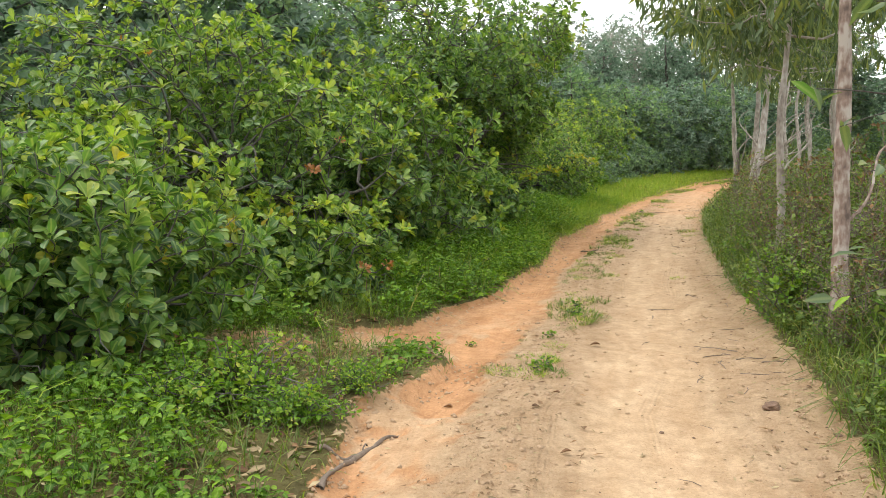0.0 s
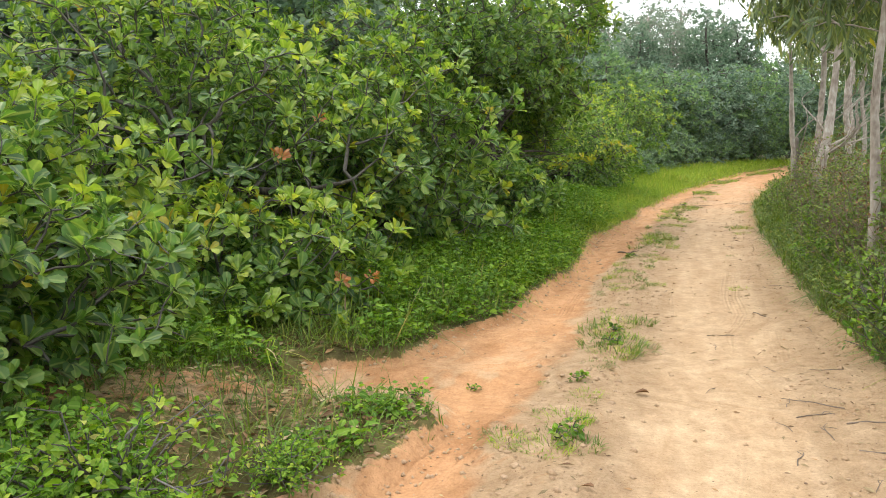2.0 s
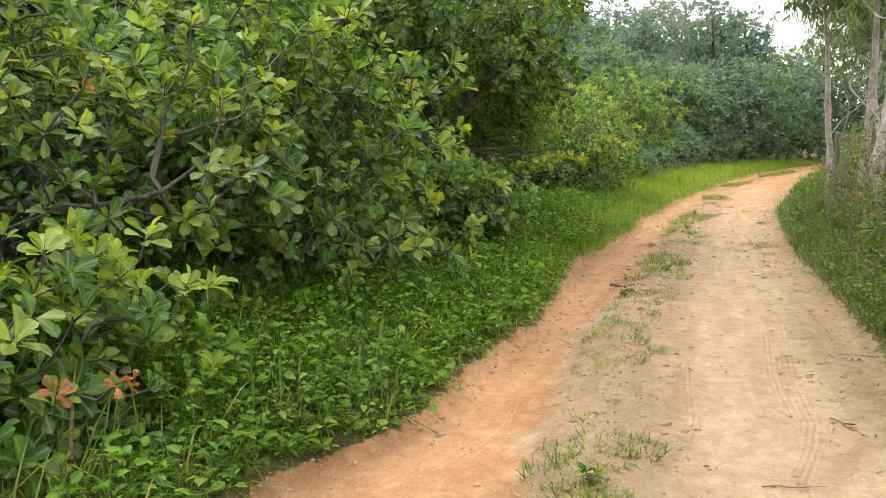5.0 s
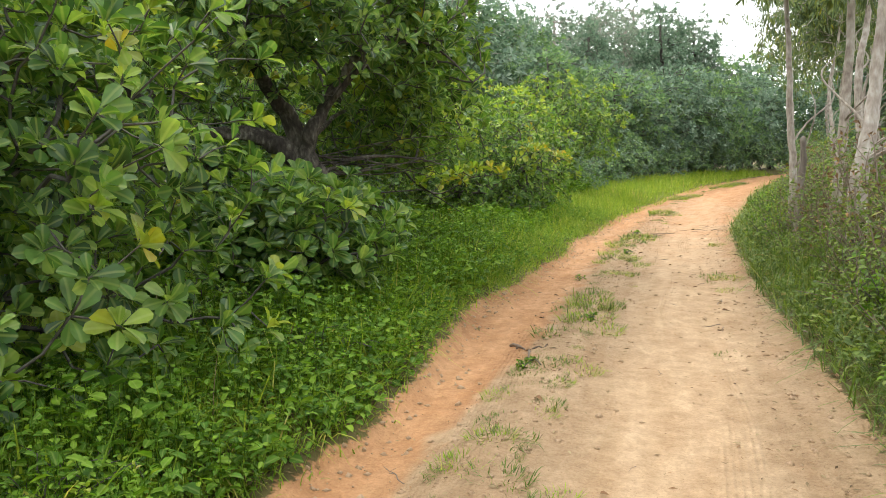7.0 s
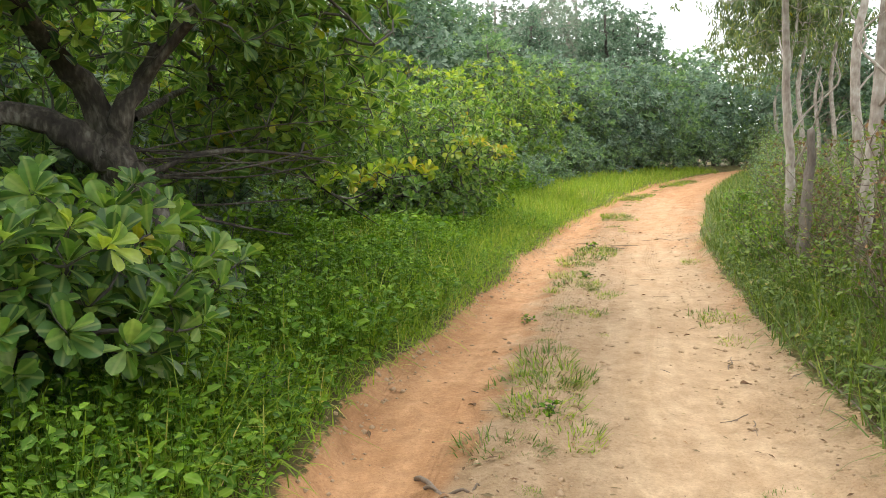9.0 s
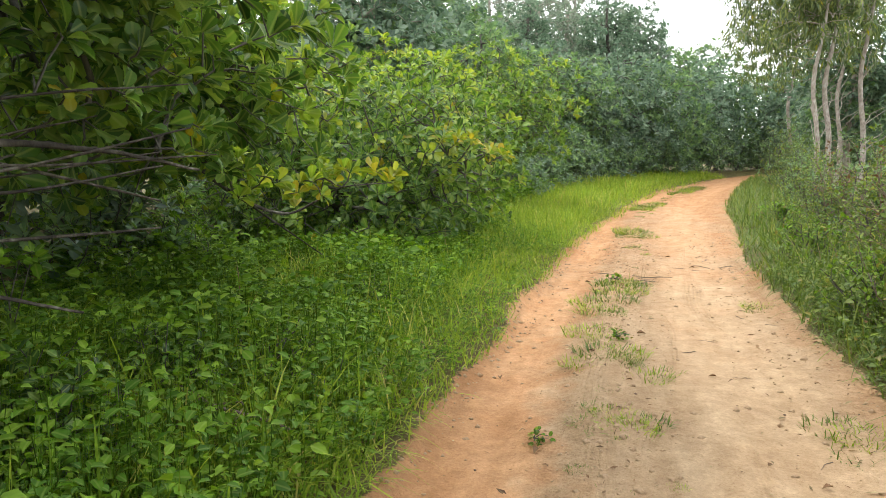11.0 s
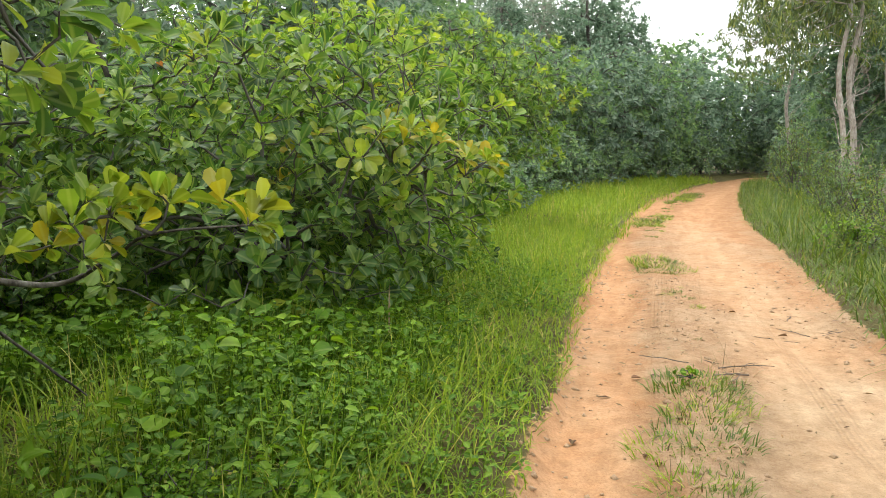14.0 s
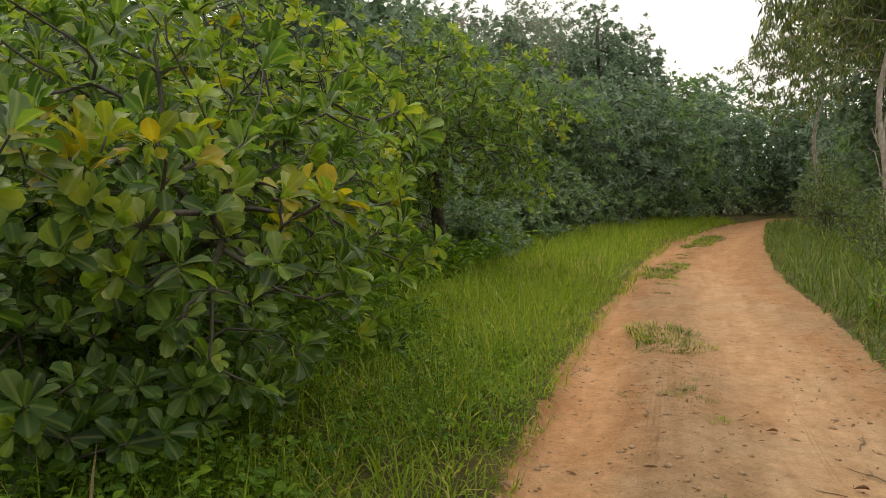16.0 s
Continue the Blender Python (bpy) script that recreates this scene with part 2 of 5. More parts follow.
    l.new(streak_map.outputs["Vector"], streak.inputs["Vector"])
    soil = mixed("MULTIPLY", 0.7, soil, mixed("MIX", ranged(streak.outputs["Fac"], 0.38, 0.62, 0, 1), (0.95, 0.925, 0.89), (1.09, 1.10, 1.12)))
    rough_soil = mixed("MIX", attr("worn"), (1.0, 0.99, 0.98), (1.09, 1.09, 1.09))
    soil = mixed("MULTIPLY", 1.0, soil, rough_soil)
    litter = mixed("MIX", ranged(mid.outputs["Fac"], 0.4, 0.6, 0, 1), (0.095, 0.082, 0.030), (0.150, 0.132, 0.046))
    edge = n.new("ShaderNodeMath")
    l.new(attr("bare"), edge.inputs[0])
    l.new(ranged(tooth.outputs["Fac"], 0.3, 0.7, -0.3, 0.3), edge.inputs[1])
    col = mixed("MIX", ranged(edge.outputs["Value"], 0.4, 0.6, 0, 1), litter, soil)
    blot = noise_of(10.0, 6.0, 0.7)
    col = mixed("MULTIPLY", 0.75, col, mixed("MIX", ranged(blot.outputs["Fac"], 0.36, 0.64, 0, 1), (0.78, 0.75, 0.71), (1.12, 1.12, 1.12)))
    col = mixed("MULTIPLY", 0.8, col, mixed("MIX", ranged(grit.outputs["Fac"], 0.3, 0.7, 0, 1), (0.72, 0.70, 0.68), (1.12, 1.12, 1.12)))
    col = mixed("MULTIPLY", 0.7, col, mixed("MIX", ranged(speck.outputs["Fac"], 0.60, 0.68, 0, 1), (1, 1, 1), (0.55, 0.5, 0.45)))
    crumbly = ranged(attr("worn"), 0, 1, 1.0, 0.45)
    l.new(col, bsdf.inputs["Base Color"])
    bsdf.inputs["Roughness"].default_value = 0.9
    bsdf.inputs["Specular IOR Level"].default_value = 0.2
    b1 = n.new("ShaderNodeBump")
    b1.inputs["Strength"].default_value, b1.inputs["Distance"].default_value = 0.8, 0.014
    l.new(grit.outputs["Fac"], b1.inputs["Height"])
    l.new(crumbly, b1.inputs["Strength"])
    b2 = n.new("ShaderNodeBump")
    b4 = n.new("ShaderNodeBump")
    b4.inputs["Strength"].default_value, b4.inputs["Distance"].default_value = 0.5, 0.03
    l.new(blot.outputs["Fac"], b4.inputs["Height"])
    l.new(crumbly, b4.inputs["Strength"])
    b2.inputs["Strength"].default_value, b2.inputs["Distance"].default_value = 0.22, 0.03
    l.new(mid.outputs["Fac"], b2.inputs["Height"])
    b3 = n.new("ShaderNodeBump")
    b3.inputs["Strength"].default_value, b3.inputs["Distance"].default_value = 0.4, 0.007
    l.new(tread.outputs["Value"], b3.inputs["Height"])
    l.new(b2.outputs["Normal"], b4.inputs["Normal"])
    l.new(b4.outputs["Normal"], b3.inputs["Normal"])
    l.new(b3.outputs["Normal"], b1.inputs["Normal"])
    l.new(b1.outputs["Normal"], bsdf.inputs["Normal"])
    return mat


# ---- small tools ----
RNG = np.random.default_rng(7)
LATTICE = RNG.random((64, 64, 64))


def wave(p, scale):
    """Smooth random field of points p (n x 3), 0 to 1, with bumps 1/scale wide."""
    q = np.asarray(p, float) * scale
    i = np.floor(q).astype(int)
    f = q - i
    f = f * f * (3 - 2 * f)
    out = 0
    for a in (0, 1):
        for b in (0, 1):
            for c in (0, 1):
                w = (f[:, 0] if a else 1 - f[:, 0]) * (f[:, 1] if b else 1 - f[:, 1]) * (f[:, 2] if c else 1 - f[:, 2])
                out = out + w * LATTICE[(i[:, 0] + a) % 64, (i[:, 1] + b) % 64, (i[:, 2] + c) % 64]
    return out


def wave2(x, y, scale, layer=0.0):
    x, y = np.broadcast_arrays(np.asarray(x, float), np.asarray(y, float))
    return wave(np.stack([x.ravel(), y.ravel(), np.full(x.size, layer * 7.3 + 0.5) / scale], 1), scale).reshape(x.shape)


def unit(v):
    return v / np.maximum(np.linalg.norm(v, axis=-1, keepdims=True), 1e-9)


def link_mesh(name, verts, faces, mats, slots=None, uvs=None, parent=None, smooth=True):
    """One mesh object from arrays; faces is a list of (n x k) index arrays, slots a matching list."""
    me = bpy.data.meshes.new(name)
    sizes = np.concatenate([np.full(len(f), f.shape[1]) for f in faces]) if faces else np.zeros(0, int)
    loops = np.concatenate([f.ravel() for f in faces])
    me.vertices.add(len(verts))
    me.vertices.foreach_set("co", np.asarray(verts, np.float32).ravel())
    me.loops.add(len(loops))
    me.loops.foreach_set("vertex_index", loops.astype(np.int32))
    me.polygons.add(len(sizes))
    me.polygons.foreach_set("loop_start", np.concatenate([[0], np.cumsum(sizes)[:-1]]).astype(np.int32))
    for m in mats:
        me.materials.append(m)
    if slots is not None:
        me.polygons.foreach_set("material_index", np.concatenate(slots).astype(np.int32))
    if smooth:
        me.polygons.foreach_set("use_smooth", np.ones(len(sizes), bool))
    if uvs is not None:
        layer = me.uv_layers.new(name="UVMap")
        layer.data.foreach_set("uv", np.asarray(uvs, np.float32)[loops].ravel())
    me.update(calc_edges=True)
    ob = new(name, me)
    if parent is not None:
        ob.parent = parent
    return ob


def part(name, data, parent, label=""):
    """A mesh made by tubes() or leaves() as one part of a thing."""
    ob = link_mesh(name, *data[:3], **data[3], parent=parent)
    if label:
        tagged(ob, label)
    if name in ("branchwork", "crown", "foliage"):
        tagged(ob, kind="stuff")
    return ob


# half-widths along a leaf, from stalk to tip: (how far along, half-width, lift)
OBOVATE = ((0.0, 0.0, 0.0), (0.34, 0.17, 0.05), (0.68, 0.29, 0.05), (0.92, 0.20, 0.01), (1.0, 0.0, -0.02))
HEART = ((0.0, 0.12, 0.0), (0.1, 0.36, 0.02), (0.38, 0.45, 0.04), (0.72, 0.32, 0.03), (1.0, 0.0, -0.06))
OBOVATE_LITE = ((0.0, 0.0, 0.0), (0.5, 0.25, 0.05), (0.86, 0.24, 0.02), (1.0, 0.0, -0.03))
OVATE = ((0.0, 0.0, 0.0), (0.26, 0.29, 0.04), (0.66, 0.25, 0.04), (1.0, 0.0, -0.06))
OBOVATE_FINE = ((0.0, 0.0, 0.0), (0.12, 0.06, 0.03), (0.34, 0.165, 0.05), (0.55, 0.25, 0.055), (0.72, 0.285, 0.045), (0.86, 0.25, 0.03), (0.95, 0.16, 0.01), (1.0, 0.0, 0.0))
RHOMB = ((0.0, 0.03, 0.0), (0.5, 0.26, 0.05), (1.0, 0.0, -0.04))


def leaves(base, way, up, length, outline, mats, slot=None, fold=0.18, bend=None):
    """Folded leaves: base points, directions, up hints (n x 3) and lengths. Returns what part() takes."""
    count = len(base)
    way = unit(way)
    side = unit(np.cross(way, up))
    nrm = np.cross(side, way)
    verts, uvs, faces = [], [], []
    rows = []
    k = 0
    for u, half, lift in outline:
        ctr = base + way * (u * length)[:, None] + nrm * (lift * length)[:, None]
        if bend is not None:
            ctr = ctr + bend * (u * u)
        if half <= 0:
            verts.append(ctr)
            uvs.append((0.5, u))
            rows.append((k,))
            k += 1
        else:
            h = (half * length)[:, None]
            verts += [ctr - side * h + nrm * h * fold * 2, ctr, ctr + side * h + nrm * h * fold * 2]
            uvs += [(0.5 - half, u), (0.5, u), (0.5 + half, u)]
            rows.append((k, k + 1, k + 2))
            k += 3
    quads, tris = [], []
    for a, b in zip(rows[:-1], rows[1:]):
        if len(a) == 1:
            tris += [(a[0], b[1], b[0]), (a[0], b[2], b[1])]
        elif len(b) == 3:
            quads += [(a[0], a[1], b[1], b[0]), (a[1], a[2], b[2], b[1])]
        else:
            tris += [(a[0], a[1], b[0]), (a[1], a[2], b[0])]
    allv = np.stack(verts, 1).reshape(-1, 3)
    off = (np.arange(count) * k)[:, None, None]
    fq = (np.array(quads)[None] + off).reshape(-1, 4) if quads else np.zeros((0, 4), int)
    ft = (np.array(tris)[None] + off).reshape(-1, 3)
    sl = None
    if slot is not None:
        sl = [np.repeat(slot, len(quads)), np.repeat(slot, len(tris))]
    uv = np.tile(np.array(uvs), (count, 1))
    return allv, [fq, ft], mats, dict(slots=sl, uvs=uv)


def kites(base, way, up, length, half, mats, slot):
    """Small leaves of two folded faces, for crowns that stay far off."""
    count = len(base)
    way = unit(way)
    side = unit(np.cross(way, up))
    nrm = np.cross(side, way)
    mid = base + way * (length * 0.55)[:, None]
    h = (half * length)[:, None]
    allv = np.stack([base, mid + side * h + nrm * h * 0.4, base + way * length[:, None], mid - side * h + nrm * h * 0.4], 1).reshape(-1, 3)
    ft = (np.array([(0, 1, 2), (0, 2, 3)])[None] + (np.arange(count) * 4)[:, None, None]).reshape(-1, 3)
    uv = np.tile(np.array([(0.5, 0), (0.8, 0.5), (0.5, 1), (0.2, 0.5)]), (count, 1))
    return allv, [ft], mats, dict(slots=[np.repeat(slot, 2)], uvs=uv)


def strips(base, way, length, width, droop, mats, slot=None):
    """Grass: thin strips of three segments that arch over by droop (n)."""
    count = len(base)
    flat = way.copy()
    flat[:, 2] = 0
    flat = unit(flat)
    side = np.stack([-flat[:, 1], flat[:, 0], np.zeros(count)], 1)
    spin = RNG.uniform(-0.9, 0.9, count)[:, None]
    side = unit(side + flat * spin)
    verts = []
    for u, h in ((0.0, 0.5), (0.4, 0.45), (0.75, 0.3)):
        ctr = base + way * (u * length)[:, None] + (flat * 0.6 - np.array([0, 0, 1.0])) * (droop * length * u * u)[:, None]
        verts += [ctr - side * (h * width)[:, None], ctr + side * (h * width)[:, None]]
    verts.append(base + way * length[:, None] + (flat * 0.6 - np.array([0, 0, 1.0])) * (droop * length)[:, None])
    allv = np.stack(verts, 1).reshape(-1, 3)
    off = (np.arange(count) * 7)[:, None, None]
    fq = (np.array([(0, 1, 3, 2), (2, 3, 5, 4)])[None] + off).reshape(-1, 4)
    ft = (np.array([(4, 5, 6)])[None] + off).reshape(-1, 3)
    sl = None if slot is None else [np.repeat(slot, 2), slot]
    uv = np.tile(np.array([(0.2, 0), (0.8, 0), (0.2, 0.4), (0.8, 0.4), (0.3, 0.75), (0.7, 0.75), (0.5, 1)]), (count, 1))
    return allv, [fq, ft], mats, dict(slots=sl, uvs=uv)


def tubes(a, b, ra, rb, mat, sides=5):
    """Tapered round pieces from points a to b, one each."""
    count = len(a)
    d = unit(b - a)
    ref = np.where(np.abs(d[:, 2:3]) > 0.9, np.array([[1.0, 0, 0]]), np.array([[0, 0, 1.0]]))
    s = unit(np.cross(d, ref))
    q = np.cross(s, d)
    ang = np.arange(sides) / sides * 2 * math.pi
    ring = s[:, None] * np.cos(ang)[None, :, None] + q[:, None] * np.sin(ang)[None, :, None]
    va = a[:, None] + ring * ra[:, None, None]
    vb = (b + d * rb[:, None] * 0.4)[:, None] + ring * rb[:, None, None]
    allv = np.concatenate([va, vb], 1).reshape(-1, 3)
    f = np.array([(i, (i + 1) % sides, sides + (i + 1) % sides, sides + i) for i in range(sides)])
    fq = (f[None] + (np.arange(count) * 2 * sides)[:, None, None]).reshape(-1, 4)
    return allv, [fq], [mat], dict()


def curve_points(points, n):
    """n points on a smooth line through the given ones."""
    p = np.array(points, float)
    t = np.linspace(0, len(p) - 1, n)
    i = np.clip(t.astype(int), 0, len(p) - 2)
    f = (t - i)[:, None]
    g = lambda k: p[np.clip(k, 0, len(p) - 1)]
    m0, m1 = (g(i + 1) - g(i - 1)) / 2, (g(i + 2) - g(i)) / 2
    return (2 * f**3 - 3 * f**2 + 1) * g(i) + (f**3 - 2 * f**2 + f) * m0 + (-2 * f**3 + 3 * f**2) * g(i + 1) + (f**3 - f**2) * m1


def limb(points, radii, mat, sides=9, rough=0.12, n=None, flare=0.0):
    """A continuous bent limb with uneven girth, closed at its tip."""
    n = n or max(6, len(points) * 5)
    c = curve_points(points, n)
    r = np.interp(np.linspace(0, 1, n), np.linspace(0, 1, len(radii)), radii)
    c[1:-1] += RNG.normal(0, 0.2, (n - 2, 3)) * r[1:-1, None] * (0.5 if n > 20 else 1.0)
    if flare:
        r = r * (1 + flare * np.exp(-np.linspace(0, 1, n) * 9))
    d = unit(np.gradient(c, axis=0))
    s = unit(np.cross(d, np.array([0.3, 0.9, 0.25])))
    q = np.cross(s, d)
    ang = np.arange(sides) / sides * 2 * math.pi
    lump = 1 + rough * (RNG.random((n, sides)) - 0.5) + rough * 1.4 * np.sin(ang * 2 + RNG.uniform(0, 6))[None] * RNG.uniform(0.2, 1)
    v = c[:, None] + (s[:, None] * np.cos(ang)[None, :, None] + q[:, None] * np.sin(ang)[None, :, None]) * (r[:, None] * lump)[:, :, None]
    f = [(i * sides + j, i * sides + (j + 1) % sides, (i + 1) * sides + (j + 1) % sides, (i + 1) * sides + j) for i in range(n - 1) for j in range(sides)]
    cap = [((n - 1) * sides + j, (n - 1) * sides + (j + 1) % sides, n * sides) for j in range(sides)]
    return np.concatenate([v.reshape(-1, 3), c[-1:] + d[-1:] * r[-1]]), [np.array(f), np.array(cap)], [mat], dict()


def joined(pieces):
    """Several arrays of one material as one."""
    verts, quads, tris, k = [], [], [], 0
    for v, faces, mats, _ in pieces:
        verts.append(v)
        for f in faces:
            (quads if f.shape[1] == 4 else tris).append(f + k)
        k += len(v)
    out = [np.concatenate(g) for g in (quads, tris) if g]
    return np.concatenate(verts), out, pieces[0][2], dict()


# ---- the plan: edges of the sandy track, x by y ----
Y_L = (-60, -10, 2, 3.6, 4.7, 5.28, 5.85, 6.15, 6.35, 6.95, 7.15, 8.0, 8.4, 8.7, 9.5, 10.3, 11, 12.5, 14, 15.1, 16.6, 17.8, 19, 20, 21.6, 23.5, 26.7, 28.3, 30, 33.5, 37, 39.5, 48, 60, 80)
X_L = (-16, -3.6, -0.9, -0.63, -0.6, -0.25, 0.0, -0.1, -0.85, -0.95, -0.3, -0.02, 0.35, 0.55, 0.72, 1.03, 1.32, 1.62, 1.93, 2.38, 2.86, 3.38, 3.68, 4.12, 4.68, 5.4, 6.75, 7.5, 8.2, 9.8, 11.5, 13.0, 18.2, 28, 75)
Y_R = (-60, -10, 2, 3.6, 4.7, 5.6, 6.7, 8.6, 11.4, 13, 14.5, 16.6, 19.4, 21.6, 24.5, 27.7, 30, 38, 50, 60, 80)
X_R = (-12.5, -0.6, 1.8, 2.0, 2.35, 2.55, 2.8, 3.2, 3.9, 4.35, 4.75, 5.4, 6.3, 7.1, 8.4, 9.8, 10.7, 14.7, 21.2, 31, 78)
Y_C = (-60, -10, 3, 5.8, 7.5, 8.3, 10.3, 12, 14, 17.2, 18.8, 20, 25.5, 30.7, 42, 60, 80)
X_C = (-14, -2.1, 0.1, 0.6, 1.2, 1.4, 1.8, 2.35, 3.05, 4.0, 4.5, 5.0, 6.95, 9.0, 15.2, 29.5, 76.5)


def left_edge(y):
    return np.interp(y, Y_L, X_L)


def right_edge(y):
    return np.interp(y, Y_R, X_R)


def strip_mid(y):
    return np.interp(y, Y_C, X_C)


def height(x, y):
    """The ground's height: ruts, the ridge between them, banks and rough verges."""
    x, y = np.asarray(x, float), np.asarray(y, float)
    dl, dr, c = x - left_edge(y), right_edge(y) - x, x - strip_mid(y)
    inside = np.minimum(dl, dr)
    wob = wave2(c, y * 0.35, 1.8, 1) - 0.5
    fine = wave2(c, y * 0.3, 7.0, 2) - 0.5
    on = np.clip(inside / 0.13 + (wave2(x, y, 2.6, 12) - 0.5) * 0.9 + fine * 0.5, 0, 1)
    on = on * on * (3 - 2 * on)
    near = np.exp(-np.clip(-inside, 0, None) / 30)
    rut_l = np.exp(-((c + 0.62) / 0.34) ** 2)
    rut_r = np.exp(-((c - 1.0) / 0.45) ** 2)
    road = -0.026 * rut_l - 0.03 * rut_r + 0.035 * np.exp(-(c / 0.22) ** 2) + 0.03 * wob + 0.018 * fine
    road = road + 0.014 * (wave2(c, y * 0.6, 13.0, 3) - 0.5) + 0.02 * np.clip(wave2(x, y, 3.5, 13) - 0.62, 0, 1)
    rill = wave2(x * 0.9 + y * 0.25, y * 0.55, 2.3, 21) + 0.4 * (wave2(x, y * 0.7, 6.5, 22) - 0.5)
    step = lambda a, lo, hi: np.clip((a - lo) / (hi - lo), 0, 1)
    wash = np.clip(0.15 - c, 0, 0.5) * 2 * np.clip((9.5 - y) / 3.5, 0.25, 1)
    road = road + wash * (0.032 * step(rill, 0.42, 0.45) + 0.028 * step(rill, 0.60, 0.63) - 0.025)
    lump = wave2(x, y, 8.5, 23) * wave2(x, y, 3.0, 24)
    road = road + 0.05 * np.clip(lump - 0.36, 0, 1) * (np.exp(-(c / 0.3) ** 2) + np.clip((c - 1.1) / 0.5, 0, 1))
    bank = np.where(dl < dr, 0.07, 0.02) + 0.10 * np.clip(-dl, 0, 1.5) * (dl < 0) + 0.10 * wob + 0.05 * fine
    far = wave2(x, y, 0.05, 4) * 0.6
    return (road * on + bank * (1 - on)) * near + far * (1 - np.exp(-np.clip(-inside - 20, 0, None) / 40))


def at_ground(x, y, lift=0.0):
    return np.stack([x, y, height(x, y) + lift], -1)


def gaps(fine_lo, fine_hi, step, reach):
    mid = np.arange(fine_lo, fine_hi + step / 2, step)
    out = np.cumsum(step * 1.35 ** np.arange(1, 60))
    out = out[out < reach]
    return np.concatenate([fine_lo - out[::-1], mid, fine_hi + out])


# ---- ground ----
gu, gv = gaps(-2.6, 2.6, 0.04, 900), gaps(2.4, 30.0, 0.055, 900)
GU, GV = np.meshgrid(gu, gv)
GX = GU + (left_edge(np.clip(GV, -10, 80)) + right_edge(np.clip(GV, -10, 80))) / 2
gz = height(GX, GV)
rows_n, cols_n = GU.shape
idx = np.arange(rows_n * cols_n).reshape(rows_n, cols_n)
gf = np.stack([idx[:-1, :-1], idx[:-1, 1:], idx[1:, 1:], idx[1:, :-1]], -1).reshape(-1, 4)
ground = link_mesh("ground", np.stack([GX, GV, gz], -1).reshape(-1, 3), [gf], [ground_material()], uvs=np.stack([GU, GV], -1).reshape(-1, 2))
tagged(ground, "sandy ground with a rutted orange dirt track", "ground", kind="structure")
bare = np.minimum(GX - left_edge(GV), right_edge(GV) - GX)
patch = np.exp(-(((GX + 1.5) / 1.4) ** 2 + ((GV - 6.0) / 0.75) ** 2)) + 0.6 * np.exp(-(((GX + 1.9) / 0.5) ** 2 + ((GV - 3.6) / 0.35) ** 2))
bare = np.clip(0.5 + (bare - 0.02) / 0.12 + (wave2(GX, GV, 2.6, 12) - 0.5) * 0.5 + (wave2(GX, GV, 9.0, 15) - 0.5) * 0.5, 0, 1)
bare = np.maximum(bare, patch * 0.62)
cdist = GX - strip_mid(GV)
ragged = 0.16 * (wave2(GX, GV * 0.5, 2.4, 31) - 0.5) + 0.14 * (wave2(GX, GV, 7.0, 32) - 0.5)
rill = wave2(GX * 0.9 + GV * 0.25, GV * 0.55, 2.3, 21) + 0.4 * (wave2(GX, GV * 0.7, 6.5, 22) - 0.5)
clay = 0.9 * np.clip((-0.16 + 1.5 * ragged - cdist) / 0.2, 0, 1) * np.clip(1.1 - 0.75 * np.clip((GV - 13) / 6, 0, 1), 0, 1)
clay = clay * (1 - 0.6 * np.clip((8.5 - GV) / 2.0, 0.15, 1) * np.clip((rill - 0.44) / 0.05, 0, 1))
# exposed clay on the rill steps, tinted to carry the scarps' weak shading
clay = clay + 0.5 * (cdist < 0.15) * (np.exp(-((rill - 0.44) / 0.02) ** 2) + np.exp(-((rill - 0.62) / 0.02) ** 2)) * np.clip((9 - GV) / 3, 0.2, 1)
clay = clay + 0.22 * np.exp(-((cdist - 1.45 + ragged) / 0.16) ** 2) * (wave2(GX, GV, 0.6, 33) > 0.42)
clay = clay + 0.2 * np.clip((GV - 11) / 5, 0, 1) + 0.32 * np.clip((GV - 17) / 6, 0, 1) + 0.3 * np.clip((GV - 27) / 8, 0, 1)
worn = np.clip(np.exp(-((cdist - 0.85 + ragged) / 0.42) ** 4) + np.exp(-((cdist + 0.62 + ragged) / 0.26) ** 4), 0, 1)
for key, val in (("bare", bare), ("clay", clay), ("worn", worn)):
    at = ground.data.attributes.new(key, "FLOAT", "POINT")
    at.data.foreach_set("value", np.clip(val, 0, 1).astype(np.float32).ravel())


# ---- trees ----
def grow(points, seeds, path_weight=0.35):
    """Joins points to a branching tree that starts from the seed points. Returns nodes, parents, and twigs carried."""
    nodes = np.concatenate([seeds, points])
    k, n = len(seeds), len(nodes)
    parent = np.full(n, -1)
    length = np.zeros(n)
    best = np.full(n, 1e9)
    who = np.zeros(n, int)
    left = np.ones(n, bool)
    order = []
    for j in range(k):
        parent[j] = j - 1
        left[j] = False
        d = np.linalg.norm(nodes - nodes[j], axis=1)
        better = d < best
        best[better], who[better] = d[better], j
    for _ in range(n - k):
        j = int(np.argmin(np.where(left, best, 1e9)))
        parent[j], left[j] = who[j], False
        length[j] = length[who[j]] + np.linalg.norm(nodes[j] - nodes[who[j]])
        order.append(j)
        d = np.linalg.norm(nodes - nodes[j], axis=1) + path_weight * length[j]
        better = d < best
        best[better], who[better] = d[better], j
    carry = np.ones(n)
    for j in reversed(order):
        carry[parent[j]] += carry[j]
    return nodes, parent, carry


